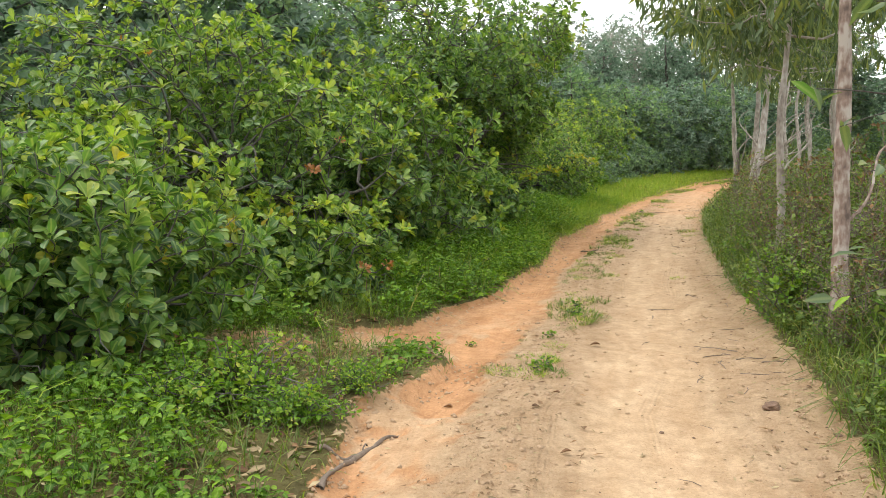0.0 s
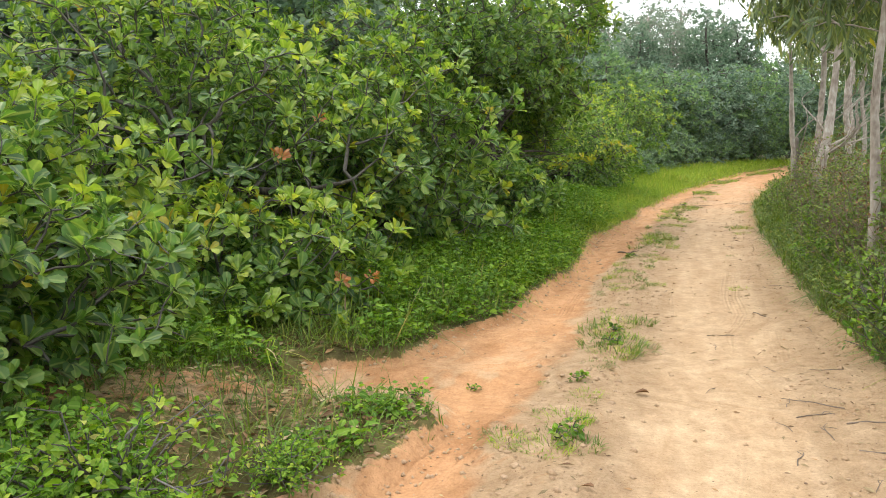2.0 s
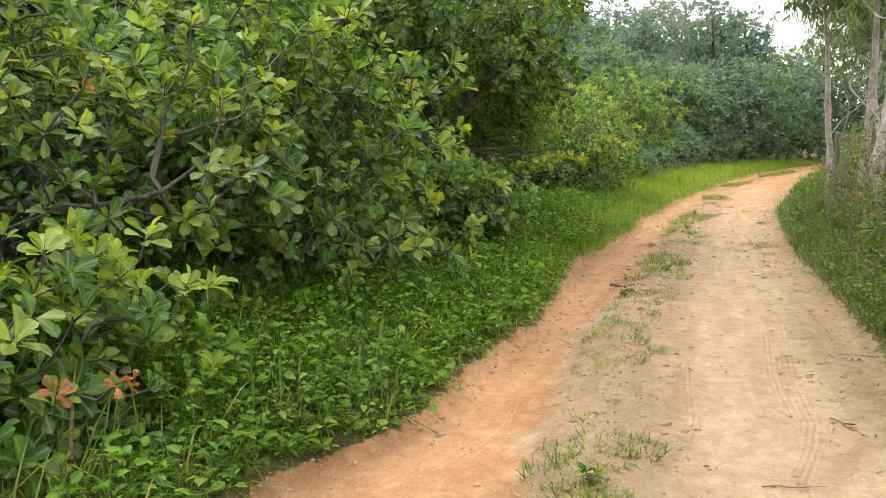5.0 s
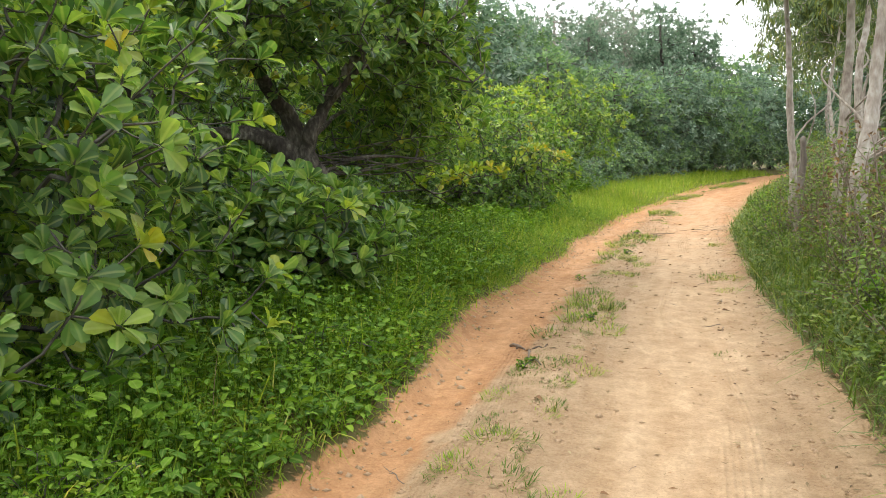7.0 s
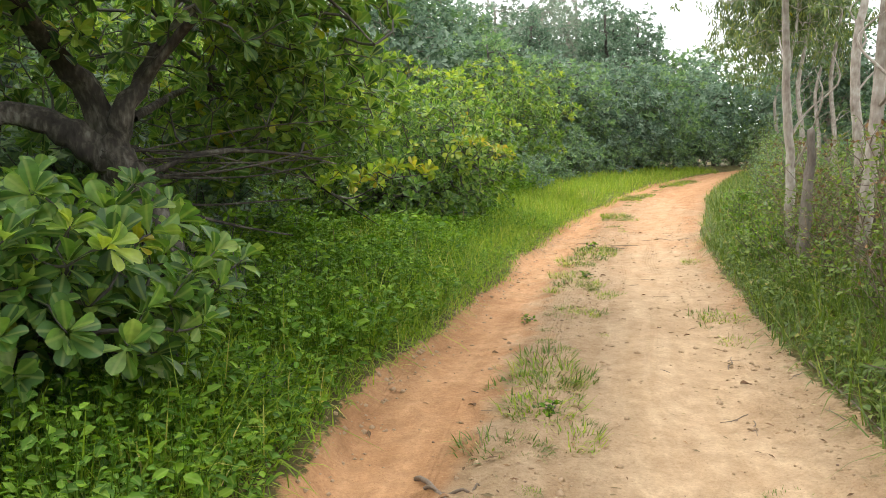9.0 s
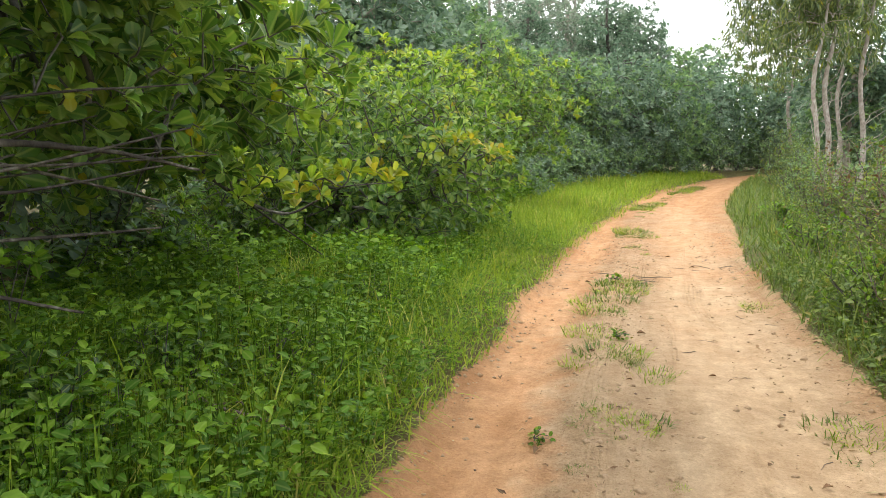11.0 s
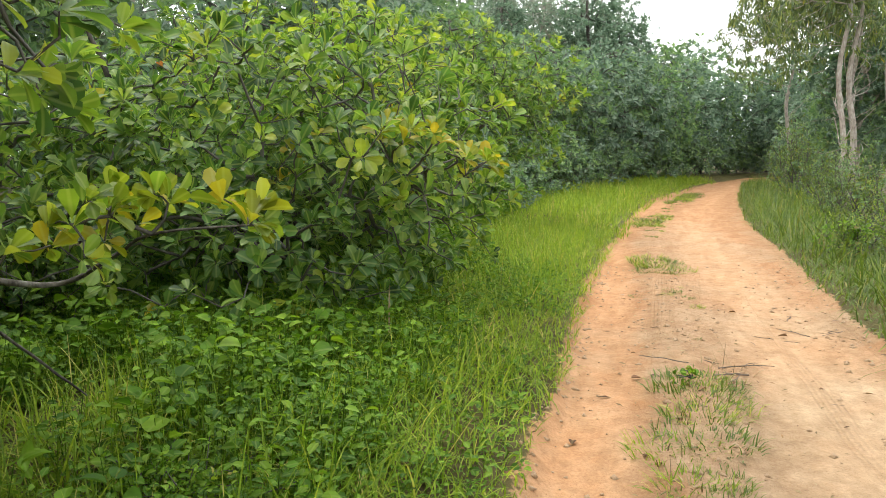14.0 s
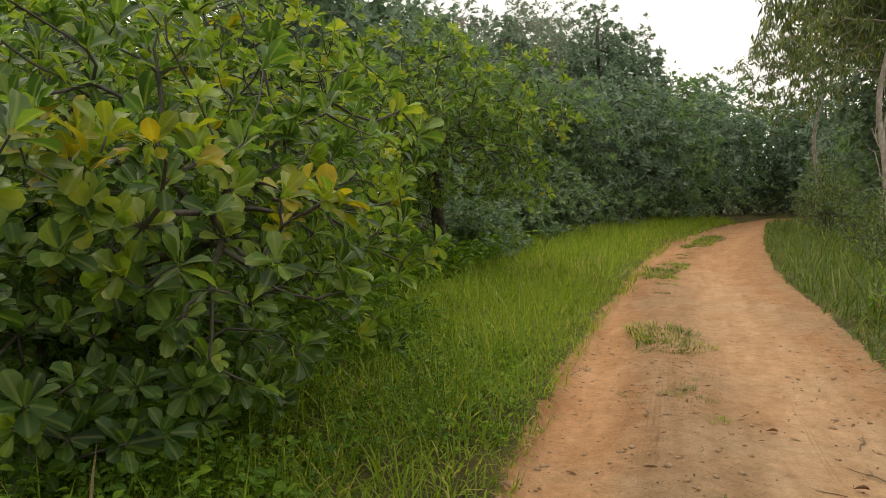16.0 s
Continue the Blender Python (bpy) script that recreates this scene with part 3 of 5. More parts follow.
def crown_points(rng, n, ctr, radii, shell=0.45, floor=0.25, clump=0.42, keep=None):
    """Points in a lumpy ellipsoid, more of them near its skin, with gaps."""
    got = []
    have = 0
    while have < n:
        d = unit(rng.normal(size=(n * 2, 3)))
        r = rng.random(n * 2) ** shell
        bulge = 0.6 + 0.62 * wave(d * 2.6 + np.array(ctr) * 3.1, 1.0)
        p = np.array(ctr) + d * np.array(radii) * (r * bulge)[:, None]
        ok = (p[:, 2] > floor) & (wave(p, 1.5) > clump * rng.random(n * 2) * 1.5)
        if keep is not None:
            ok &= keep(p)
        got.append(p[ok])
        have += int(ok.sum())
    return np.concatenate(got)[:n]


def single_leaves(base, way, up, length, slot, mats, root, o):
    """Leaves as objects of their own, one shared mesh for each look."""
    way = unit(way)
    side = unit(np.cross(way, up))
    nrm = np.cross(side, way)
    shapes = {}
    for i in range(len(base)):
        k = int(slot[i])
        m = Matrix((( *way[i], 0), (*side[i], 0), (*nrm[i], 0), (0, 0, 0, 1))).transposed()
        m = Matrix.Translation(base[i] - o) @ m @ Matrix.Scale(float(length[i]), 4)
        if k not in shapes:
            d = leaves(np.zeros((1, 3)), np.array([[1.0, 0, 0]]), np.array([[0, 0, 1.0]]), np.array([1.0]), OBOVATE_FINE, [mats[k]])
            ob = link_mesh("leaf", *d[:3], uvs=d[3]["uvs"])
            shapes[k] = ob.data
        else:
            ob = new("leaf", shapes[k])
        ob.parent = root
        ob.matrix_local = m


def rosettes(rng, at, axis, per, size, outline, mats, chooser, spread=(5, 60), pick=None):
    """Whorls of leaves round twig ends; chooser gives each whorl's material slot."""
    m = len(at)
    ref = unit(np.cross(axis, np.array([0.37, 0.61, 0.1])))
    ref2 = np.cross(axis, ref)
    i = np.tile(np.arange(per), m)
    w = np.repeat(np.arange(m), per)
    ang = i * 2.4 + np.repeat(rng.uniform(0, 6.28, m), per) + rng.normal(0, 0.25, m * per)
    el = np.radians(spread[0] + (spread[1] - spread[0]) * (i + rng.random(m * per) * 1.5) / per)
    radial = ref[w] * np.cos(ang)[:, None] + ref2[w] * np.sin(ang)[:, None]
    way = radial * np.cos(el)[:, None] + axis[w] * np.sin(el)[:, None]
    way += rng.normal(0, 0.24, way.shape)
    way[:, 2] -= 0.22 * rng.random(m * per)
    base = at[w] - axis[w] * (rng.random(m * per) * 0.05)[:, None] + way * 0.012
    length = size * np.repeat(rng.uniform(0.8, 1.2, m), per) * rng.uniform(0.72, 1.15, m * per)
    length = length * np.where(chooser[w] == 2, 0.6, 1.0) if outline is not None else length
    up = axis[w] * 1.0 + rng.normal(0, 0.42, (m * per, 3)) + np.array([0, 0, 0.3])
    if outline is None:
        return kites(base, way, up, length, 0.26, mats, chooser[w])
    slot = np.where((chooser[w] == 3) & (rng.random(m * per) < 0.25), 1, chooser[w])
    if pick is not None:
        box, root, o = pick
        one = np.flatnonzero(np.all((base > np.array(box[0])) & (base < np.array(box[1])), axis=1))[:290]
        single_leaves(base[one], way[one], up[one], length[one], slot[one], mats, root, o)
        rest = np.setdiff1d(np.arange(len(base)), one)
        base, way, up, length, slot = base[rest], way[rest], up[rest], length[rest], slot[rest]
    return leaves(base, way, up, length, outline, mats, slot)


def shifted(data, o):
    return (data[0] - np.asarray(o), *data[1:])


def off_track(margin):
    return lambda p: p[:, 0] < left_edge(p[:, 1]) - margin


def cashew(name, label, base, ctr, radii, n, seed, trunk=None, limbs=(), per=9, size=0.125, outline=OBOVATE_LITE, keep=None, floor=0.25,
           young=0.28, red=0.0, yellow=0.02, girth=0.11, twig_sides=3, clump=0.42, shell=0.45, group="cashew trees", extra=(), singles=None, tips=()):
    """A spreading cashew: trunk, limbs, twigs, and whorls of rounded leaves at the twig ends."""
    rng = np.random.default_rng(seed)
    root = tagged(new(name), label, "tree" if radii[2] > 1.0 else "bush", group)
    root.location = base
    o = np.array(base, float)
    top = np.array(ctr, float) - np.array([0, 0, radii[2] * 0.45])
    trunk = trunk or [tuple(o - [0, 0, 0.1]), tuple((o * 0.6 + top * 0.4) + rng.normal(0, 0.08, 3)), tuple(top)]
    pts = crown_points(rng, n, ctr, radii, shell=shell, floor=floor, keep=keep, clump=clump)
    for c, rad, m in extra:
        pts = np.concatenate([pts, crown_points(rng, m, c, rad, shell=0.6, floor=floor, keep=lambda p: p[:, 0] < left_edge(p[:, 1]) - np.where(p[:, 2] > 2.0, 0.3, 0.75 + 0.25 * (p[:, 1] < 17.3)), clump=clump)])
    tip_slots = []
    for c, rad, m, look_slot in tips:
        pts = np.concatenate([pts, np.array(c) + rng.uniform(-1, 1, (m, 3)) * np.array(rad)])
        tip_slots += [look_slot] * m
    seeds = [curve_points(trunk, 8)] + [curve_points(c[0], 8) for c in limbs]
    firsts = np.cumsum([0] + [len(s) for s in seeds])
    nodes, parent, carry = grow(pts, np.concatenate(seeds))
    k = firsts[-1]
    part("trunk", shifted(limb(trunk, (girth, girth * 0.9, girth * 0.8), BARK_DARK, sides=12, rough=0.35, n=22, flare=0.35), o), root)
    for line, rad in limbs:
        part("limb", shifted(limb(line, rad, BARK_DARK, sides=10, rough=0.3), o), root)
    kids = np.arange(k, len(nodes))
    a, b = nodes[parent[kids]], nodes[kids]
    r = np.clip(0.0035 * carry ** 0.42, 0.003, girth * 0.5)
    mid = (a + b) / 2 + rng.normal(0, 0.09, a.shape) * np.linalg.norm(b - a, axis=1)[:, None]
    rm = np.minimum((r[parent[kids]] + r[kids]) / 2, r[kids] * 1.5)
    part("branchwork", shifted(joined([tubes(a, mid, np.minimum(r[parent[kids]], rm * 1.3), rm, BARK_TWIG, twig_sides), tubes(mid, b, rm, r[kids], BARK_TWIG, twig_sides)]), o), root, "forking grey-brown branches")
    out = unit(b - np.array(ctr))
    axis = unit(0.35 * unit(b - a) + 0.55 * out + np.array([0, 0, 0.62]) + rng.normal(0, 0.22, a.shape))
    high = (b[:, 2] - b[:, 2].min()) / max(np.ptp(b[:, 2]), 0.1)
    outer = np.linalg.norm((b - np.array(ctr)) / np.array(radii), axis=1)
    dice = rng.random(len(b)) + 0.25 * (wave(b, 0.9) - 0.5)
    chance = young * (0.35 + high) * np.clip(outer * 1.6 - 0.6, 0.1, 1.2)
    slot = np.where(dice < chance, 1, 0)
    slot = np.where(rng.random(len(b)) < red * (outer > 0.6), 2, slot)
    slot = np.where(rng.random(len(b)) < yellow * 0.5, 3, slot)
    if tip_slots:
        slot[-len(tip_slots):] = tip_slots
    data = rosettes(rng, b + axis * 0.02, axis, per, size, outline, [CASHEW, YOUNG, RED, YELLOW], slot, pick=None if singles is None else (singles, root, o))
    part("crown", shifted(data, o), root, "whorls of leathery rounded leaves")
    return root


GREEN = "dense green cashew tree with leathery rounded leaves beside the track"
# the near low bush, the sprouting bushes and the large crowns along the verge
cashew("cashew_bush", "low cashew bush with large dark green leaves", (-2.8, 5.5, 0.05), (-2.7, 5.5, 0.78), (1.5, 1.4, 1.05), 900, 11, outline=OBOVATE, size=0.108, floor=0.2, young=0.14, girth=0.05, keep=off_track(0.95))
cashew("cashew_bush", "young cashew bush with upright bright green shoots and red tips", (-1.75, 8.0, 0.1), (-1.6, 8.0, 0.5), (1.5, 1.0, 0.72), 520, 12, size=0.105, outline=OBOVATE, floor=0.15, young=0.9, red=0.02, girth=0.03, keep=off_track(0.45),
       tips=[((-0.56, 7.65, 0.55), (0.05, 0.05, 0.05), 2, 2), ((-0.75, 7.6, 0.5), (0.08, 0.05, 0.05), 1, 2), ((-1.7, 7.2, 0.9), (0.5, 0.2, 0.2), 8, 3)])
cashew("cashew_bush", "leafy cashew bush with bright green shoots", (-3.6, 7.4, 0.1), (-3.4, 7.3, 0.95), (1.6, 1.2, 1.3), 760, 13, size=0.108, outline=OBOVATE, floor=0.2, young=0.75, girth=0.04)
cashew("cashew_bush", "leafy cashew bush with bright green shoots", (-5.2, 5.9, 0.1), (-5.1, 6.0, 1.3), (1.5, 1.5, 1.6), 650, 22, size=0.108, outline=OBOVATE, floor=0.2, young=0.5, girth=0.05)
cashew("cashew_tree", GREEN, (-3.2, 10.5, 0.1), (-3.1, 10.4, 1.75), (3.2, 3.1, 2.0), 2300, 14, keep=off_track(0.5), young=0.55, red=0.003, floor=0.5, girth=0.13, size=0.105, outline=OBOVATE_LITE,
       tips=[((-1.1, 8.66, 1.75), (0.05, 0.05, 0.05), 1, 2), ((-1.39, 8.1, 1.45), (0.1, 0.06, 0.05), 2, 2)],
       limbs=[([(-3.1, 10.3, 0.6), (-2.2, 9.6, 1.05), (-1.4, 9.1, 1.1), (-0.9, 9.0, 1.2)], (0.07, 0.05, 0.03, 0.012)), ([(-3.15, 10.4, 0.8), (-2.5, 9.2, 1.5), (-2.0, 8.4, 1.7)], (0.06, 0.04, 0.012))])
cashew("cashew_tree", "cashew tree with drooping leafy boughs at the verge", (-0.9, 11.2, 0.1), (-0.8, 10.9, 1.35), (1.65, 1.9, 1.6), 1150, 15, keep=off_track(0.42), young=0.2, size=0.11, floor=0.25, girth=0.08, outline=OBOVATE)
cashew("cashew_bush", "cashew sapling bush with dark glossy leaf whorls", (0.45, 12.95, 0.1), (0.5, 12.9, 0.82), (0.95, 0.85, 0.62), 330, 16, size=0.112, floor=0.35, young=0.0, outline=OBOVATE_FINE, girth=0.03, keep=off_track(0.3), per=10)
FORK = (0.43, 14.62, 1.36)
twig_rng = np.random.default_rng(170)
BARE_TWIGS = []
for _ in range(14):
    a = np.array([0.5, 14.66, 1.25]) + twig_rng.uniform(-1, 1, 3) * [0.1, 0.1, 0.2]
    b = np.array([twig_rng.uniform(1.0, 1.85), twig_rng.uniform(14.7, 16.0), twig_rng.uniform(0.8, 1.6)])
    c = (a + b) / 2 + twig_rng.normal(0, 0.1, 3)
    BARE_TWIGS.append(([tuple(a), tuple(c), tuple(b)], (0.009, 0.0065, 0.003)))
cashew("cashew_tree", "old cashew tree with a forked dark trunk and spreading limbs", (0.72, 14.75, 0.05), (0.1, 15.4, 3.1), (3.0, 3.5, 2.3), 1500, 17,
       trunk=[(0.74, 14.78, -0.1), (0.7, 14.74, 0.5), (0.58, 14.66, 1.0), FORK],
       limbs=[([FORK, (0.2, 14.6, 1.5), (-0.1, 14.58, 1.62), (-0.5, 14.35, 1.66), (-1.3, 13.9, 2.2)], (0.105, 0.075, 0.06, 0.045, 0.02)),
              ([FORK, (0.55, 14.62, 1.72), (0.85, 14.9, 2.25), (1.3, 15.4, 2.9)], (0.095, 0.07, 0.045, 0.02)),
              ([FORK, (0.3, 14.6, 1.75), (0.12, 14.3, 2.1), (0.0, 13.9, 2.6), (-0.2, 13.7, 3.3)], (0.095, 0.065, 0.05, 0.035, 0.02)),
              ([(0.5, 14.64, 1.2), (0.95, 14.9, 1.38), (1.4, 15.2, 1.36), (1.75, 15.4, 1.28)], (0.026, 0.018, 0.011, 0.005)),
              ([(0.55, 14.66, 1.72), (1.1, 14.6, 2.3), (1.6, 14.9, 2.45), (2.05, 15.2, 2.1)], (0.04, 0.026, 0.016, 0.006)),
              ([(0.5, 14.8, 1.6), (0.72, 16.2, 1.9), (1.0, 17.6, 1.5), (1.35, 18.6, 1.02), (1.69, 19.12, 0.82), (2.0, 18.95, 0.95), (2.2, 18.78, 1.06), (2.58, 18.64, 1.1)], (0.03, 0.021, 0.017, 0.015, 0.012, 0.009, 0.006, 0.004)),
              ([(0.72, 16.2, 1.9), (1.05, 17.3, 1.95), (1.5, 18.2, 1.75), (1.9, 18.6, 1.9)], (0.018, 0.014, 0.01, 0.005)),
              ([(1.35, 18.6, 1.02), (1.75, 18.5, 0.75), (2.05, 18.4, 0.55)], (0.009, 0.006, 0.003))] + BARE_TWIGS,
       keep=lambda p: ((p[:, 0] < left_edge(p[:, 1]) - 0.3) | ((p[:, 2] > 3.25) & (p[:, 0] < 3.4))) & (p[:, 2] > 1.15 + 0.8 * ((p[:, 1] < 14.9) & (p[:, 0] > -1.6))), floor=1.0, girth=0.14, young=0.18, yellow=0.05, size=0.105, outline=OBOVATE, clump=0.55,
       singles=((1.1, 15.0, 0.9), (3.0, 17.6, 2.2)),
       extra=[((0.3, 14.0, 2.55), (1.0, 0.6, 0.45), 150), ((0.3, 13.5, 3.0), (1.7, 1.4, 0.8), 230), ((1.5, 15.0, 2.7), (1.1, 1.2, 0.7), 160), ((1.3, 17.6, 1.85), (1.2, 1.4, 0.8), 400), ((0.4, 17.6, 1.7), (1.4, 1.2, 1.0), 240), ((1.25, 15.9, 1.95), (0.95, 1.0, 0.85), 260), ((2.35, 16.4, 3.95), (1.0, 1.1, 0.7), 150)],
       tips=[((2.15, 18.78, 1.12), (0.35, 0.15, 0.1), 9, 3), ((2.58, 18.62, 1.13), (0.1, 0.08, 0.05), 3, 3), ((1.7, 18.5, 1.15), (0.4, 0.3, 0.2), 14, 1), ((1.6, 18.2, 1.7), (0.5, 0.4, 0.25), 16, 1)])
cashew("cashew_tree", "spreading cashew with large dark glossy leaves and yellow tips", (2.3, 22.3, 0.1), (2.3, 21.9, 1.15), (2.35, 2.2, 1.25), 1800, 18, size=0.097, young=0.28, yellow=0.05, red=0.0, girth=0.09, keep=off_track(0.5), floor=0.42, outline=OBOVATE,
       limbs=[([(2.3, 22.2, 0.35), (2.1, 21.5, 0.65), (2.07, 20.98, 0.77), (2.6, 20.6, 0.72)], (0.05, 0.035, 0.026, 0.01)), ([(2.3, 22.2, 0.6), (2.9, 21.4, 1.0), (3.4, 20.9, 1.15)], (0.05, 0.03, 0.01)), ([(2.25, 22.2, 0.7), (1.6, 21.5, 1.4), (1.3, 21.2, 2.2)], (0.05, 0.03, 0.012))],
       tips=[((3.35, 20.1, 1.47), (0.25, 0.15, 0.08), 9, 3), ((3.75, 20.65, 1.25), (0.16, 0.2, 0.12), 6, 3), ((1.5, 22.4, 2.1), (0.04, 0.04, 0.04), 1, 2)])
cashew("cashew_tree", "loose light green cashew crown behind the boughs", (2.6, 24.6, 0.1), (2.7, 24.5, 1.75), (2.3, 2.0, 1.35), 800, 23, young=0.55, yellow=0.06, size=0.105, keep=off_track(1.3), floor=0.4, girth=0.06)
cashew("cashew_tree", GREEN, (-1.2, 20.0, 0.1), (-1.1, 20.0, 1.9), (2.6, 2.6, 1.8), 1100, 19, young=0.4, yellow=0.04, size=0.125, per=9, floor=0.5, outline=RHOMB)
cashew("cashew_tree", "small cashew tree with a pale bare stem", (5.15, 28.5, 0.1), (4.9, 28.2, 2.25), (2.0, 2.0, 1.3), 700, 20, young=0.35, yellow=0.05, size=0.125, per=9, outline=RHOMB, girth=0.07, floor=0.9, keep=off_track(0.6))
cashew("cashew_tree", GREEN, (1.6, 26.6, 0.1), (1.8, 26.4, 1.6), (2.7, 2.6, 1.8), 1050, 21, young=0.5, yellow=0.05, size=0.13, per=9, keep=off_track(1.4), outline=RHOMB)


def broadleaf(name, label, base, h, spread, n, seed, mats=None, size=0.23, outline=None, bark=None, low=0.12, slotmix=0.4, per=8, group="background trees"):
    """A forest tree: tall stem, branches and a layered crown of small leaves."""
    mats = mats or [HAZY_FOREST, LIGHT_FOREST]
    rng = np.random.default_rng(seed)
    root = tagged(new(name), label, "tree", group)
    root.location = base
    ctr = np.array([0, 0, h * (0.5 + low / 2)])
    radii = (spread, spread, h * (0.5 - low / 2))
    pts = crown_points(rng, n, ctr, radii, shell=0.4, floor=h * low, clump=0.6)
    trunk = [(0, 0, -0.2), (rng.normal(0, 0.1), rng.normal(0, 0.1), h * 0.3), (rng.normal(0, 0.25), rng.normal(0, 0.25), h * 0.85)]
    nodes, parent, carry = grow(pts, curve_points(trunk, 10), 0.2)
    part("trunk", limb(trunk, (0.02 * h, 0.016 * h, 0.006 * h), bark or BARK_DARK, sides=7), root)
    kids = np.arange(10, len(nodes))
    kids = kids[carry[kids] > 2.5]
    r = np.clip(0.006 * carry ** 0.45, 0.005, 0.01 * h)
    part("branchwork", tubes(nodes[parent[kids]], nodes[kids], r[kids] * 1.3, r[kids], bark or BARK_TWIG, 3), root)
    at = nodes[10:]
    axis = unit(unit(at - ctr) * 0.6 + np.array([0, 0, 0.6]) + rng.normal(0, 0.3, at.shape))
    slot = (rng.random(len(at)) * 0.6 + 0.4 * wave(at + seed, 0.8) < slotmix).astype(int)
    part("crown", rosettes(rng, at, axis, per, size, outline, mats, slot, (-10, 60)), root)
    return root


# taller growth behind the cashews and round the bend, haze in its leaf colours
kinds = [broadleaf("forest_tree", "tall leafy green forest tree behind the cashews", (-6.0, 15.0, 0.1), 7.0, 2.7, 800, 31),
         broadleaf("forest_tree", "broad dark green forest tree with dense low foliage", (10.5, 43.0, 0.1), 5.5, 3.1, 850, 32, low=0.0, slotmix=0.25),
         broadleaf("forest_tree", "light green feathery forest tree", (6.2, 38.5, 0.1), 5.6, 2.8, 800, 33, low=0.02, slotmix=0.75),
         broadleaf("forest_tree", "slender forest tree with a thin crown greyed for haze", (3.4, 36.0, 0.1), 7.5, 2.0, 800, 34, bark=BARK_PALE, slotmix=0.3)]
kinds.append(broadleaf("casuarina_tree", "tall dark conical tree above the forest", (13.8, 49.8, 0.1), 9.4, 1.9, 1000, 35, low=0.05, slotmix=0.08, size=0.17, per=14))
kinds.append(broadleaf("forest_tree", "tall airy forest tree with a lacy crown paled for haze", (10.4, 60.0, 0.1), 10.6, 3.0, 900, 36, mats=[HAZE_PALE_FOREST, HAZY_FOREST], bark=BARK_PALE, low=0.2, slotmix=0.3, size=0.2))
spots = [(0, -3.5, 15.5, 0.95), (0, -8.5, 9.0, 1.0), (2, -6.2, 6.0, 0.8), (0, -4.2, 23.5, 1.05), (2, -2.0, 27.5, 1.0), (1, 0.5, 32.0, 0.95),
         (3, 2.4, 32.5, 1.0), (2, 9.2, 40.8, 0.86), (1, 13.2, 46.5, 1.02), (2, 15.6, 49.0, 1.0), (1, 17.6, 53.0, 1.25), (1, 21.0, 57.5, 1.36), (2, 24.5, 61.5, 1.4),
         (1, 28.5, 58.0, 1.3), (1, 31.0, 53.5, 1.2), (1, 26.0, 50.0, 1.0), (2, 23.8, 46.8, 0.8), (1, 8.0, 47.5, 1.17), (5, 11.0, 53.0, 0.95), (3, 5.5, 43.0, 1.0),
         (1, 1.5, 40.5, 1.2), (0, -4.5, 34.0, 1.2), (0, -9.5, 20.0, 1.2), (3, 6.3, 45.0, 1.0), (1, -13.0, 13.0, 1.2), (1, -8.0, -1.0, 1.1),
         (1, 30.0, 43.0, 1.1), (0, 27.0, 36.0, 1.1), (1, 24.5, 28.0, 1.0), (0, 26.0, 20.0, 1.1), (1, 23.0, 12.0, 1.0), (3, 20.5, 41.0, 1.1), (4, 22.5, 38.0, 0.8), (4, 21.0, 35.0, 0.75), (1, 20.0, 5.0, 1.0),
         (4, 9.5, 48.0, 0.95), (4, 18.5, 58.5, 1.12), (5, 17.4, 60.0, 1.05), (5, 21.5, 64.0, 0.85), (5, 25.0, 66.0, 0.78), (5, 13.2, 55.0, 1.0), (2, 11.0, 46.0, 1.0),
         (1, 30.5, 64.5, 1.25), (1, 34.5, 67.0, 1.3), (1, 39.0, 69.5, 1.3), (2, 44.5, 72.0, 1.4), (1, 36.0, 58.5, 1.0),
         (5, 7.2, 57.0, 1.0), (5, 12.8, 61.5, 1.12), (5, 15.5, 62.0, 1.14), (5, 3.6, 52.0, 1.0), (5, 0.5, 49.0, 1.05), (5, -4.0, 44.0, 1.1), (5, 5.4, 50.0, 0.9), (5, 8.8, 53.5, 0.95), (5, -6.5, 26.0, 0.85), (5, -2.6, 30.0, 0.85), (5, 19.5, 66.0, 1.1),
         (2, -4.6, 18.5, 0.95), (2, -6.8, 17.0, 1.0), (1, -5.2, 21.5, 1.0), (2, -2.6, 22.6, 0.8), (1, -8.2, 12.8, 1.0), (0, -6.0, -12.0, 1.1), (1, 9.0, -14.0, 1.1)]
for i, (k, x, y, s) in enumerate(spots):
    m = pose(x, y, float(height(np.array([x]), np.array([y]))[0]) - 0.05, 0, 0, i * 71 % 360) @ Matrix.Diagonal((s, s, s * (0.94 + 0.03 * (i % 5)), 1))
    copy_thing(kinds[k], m)


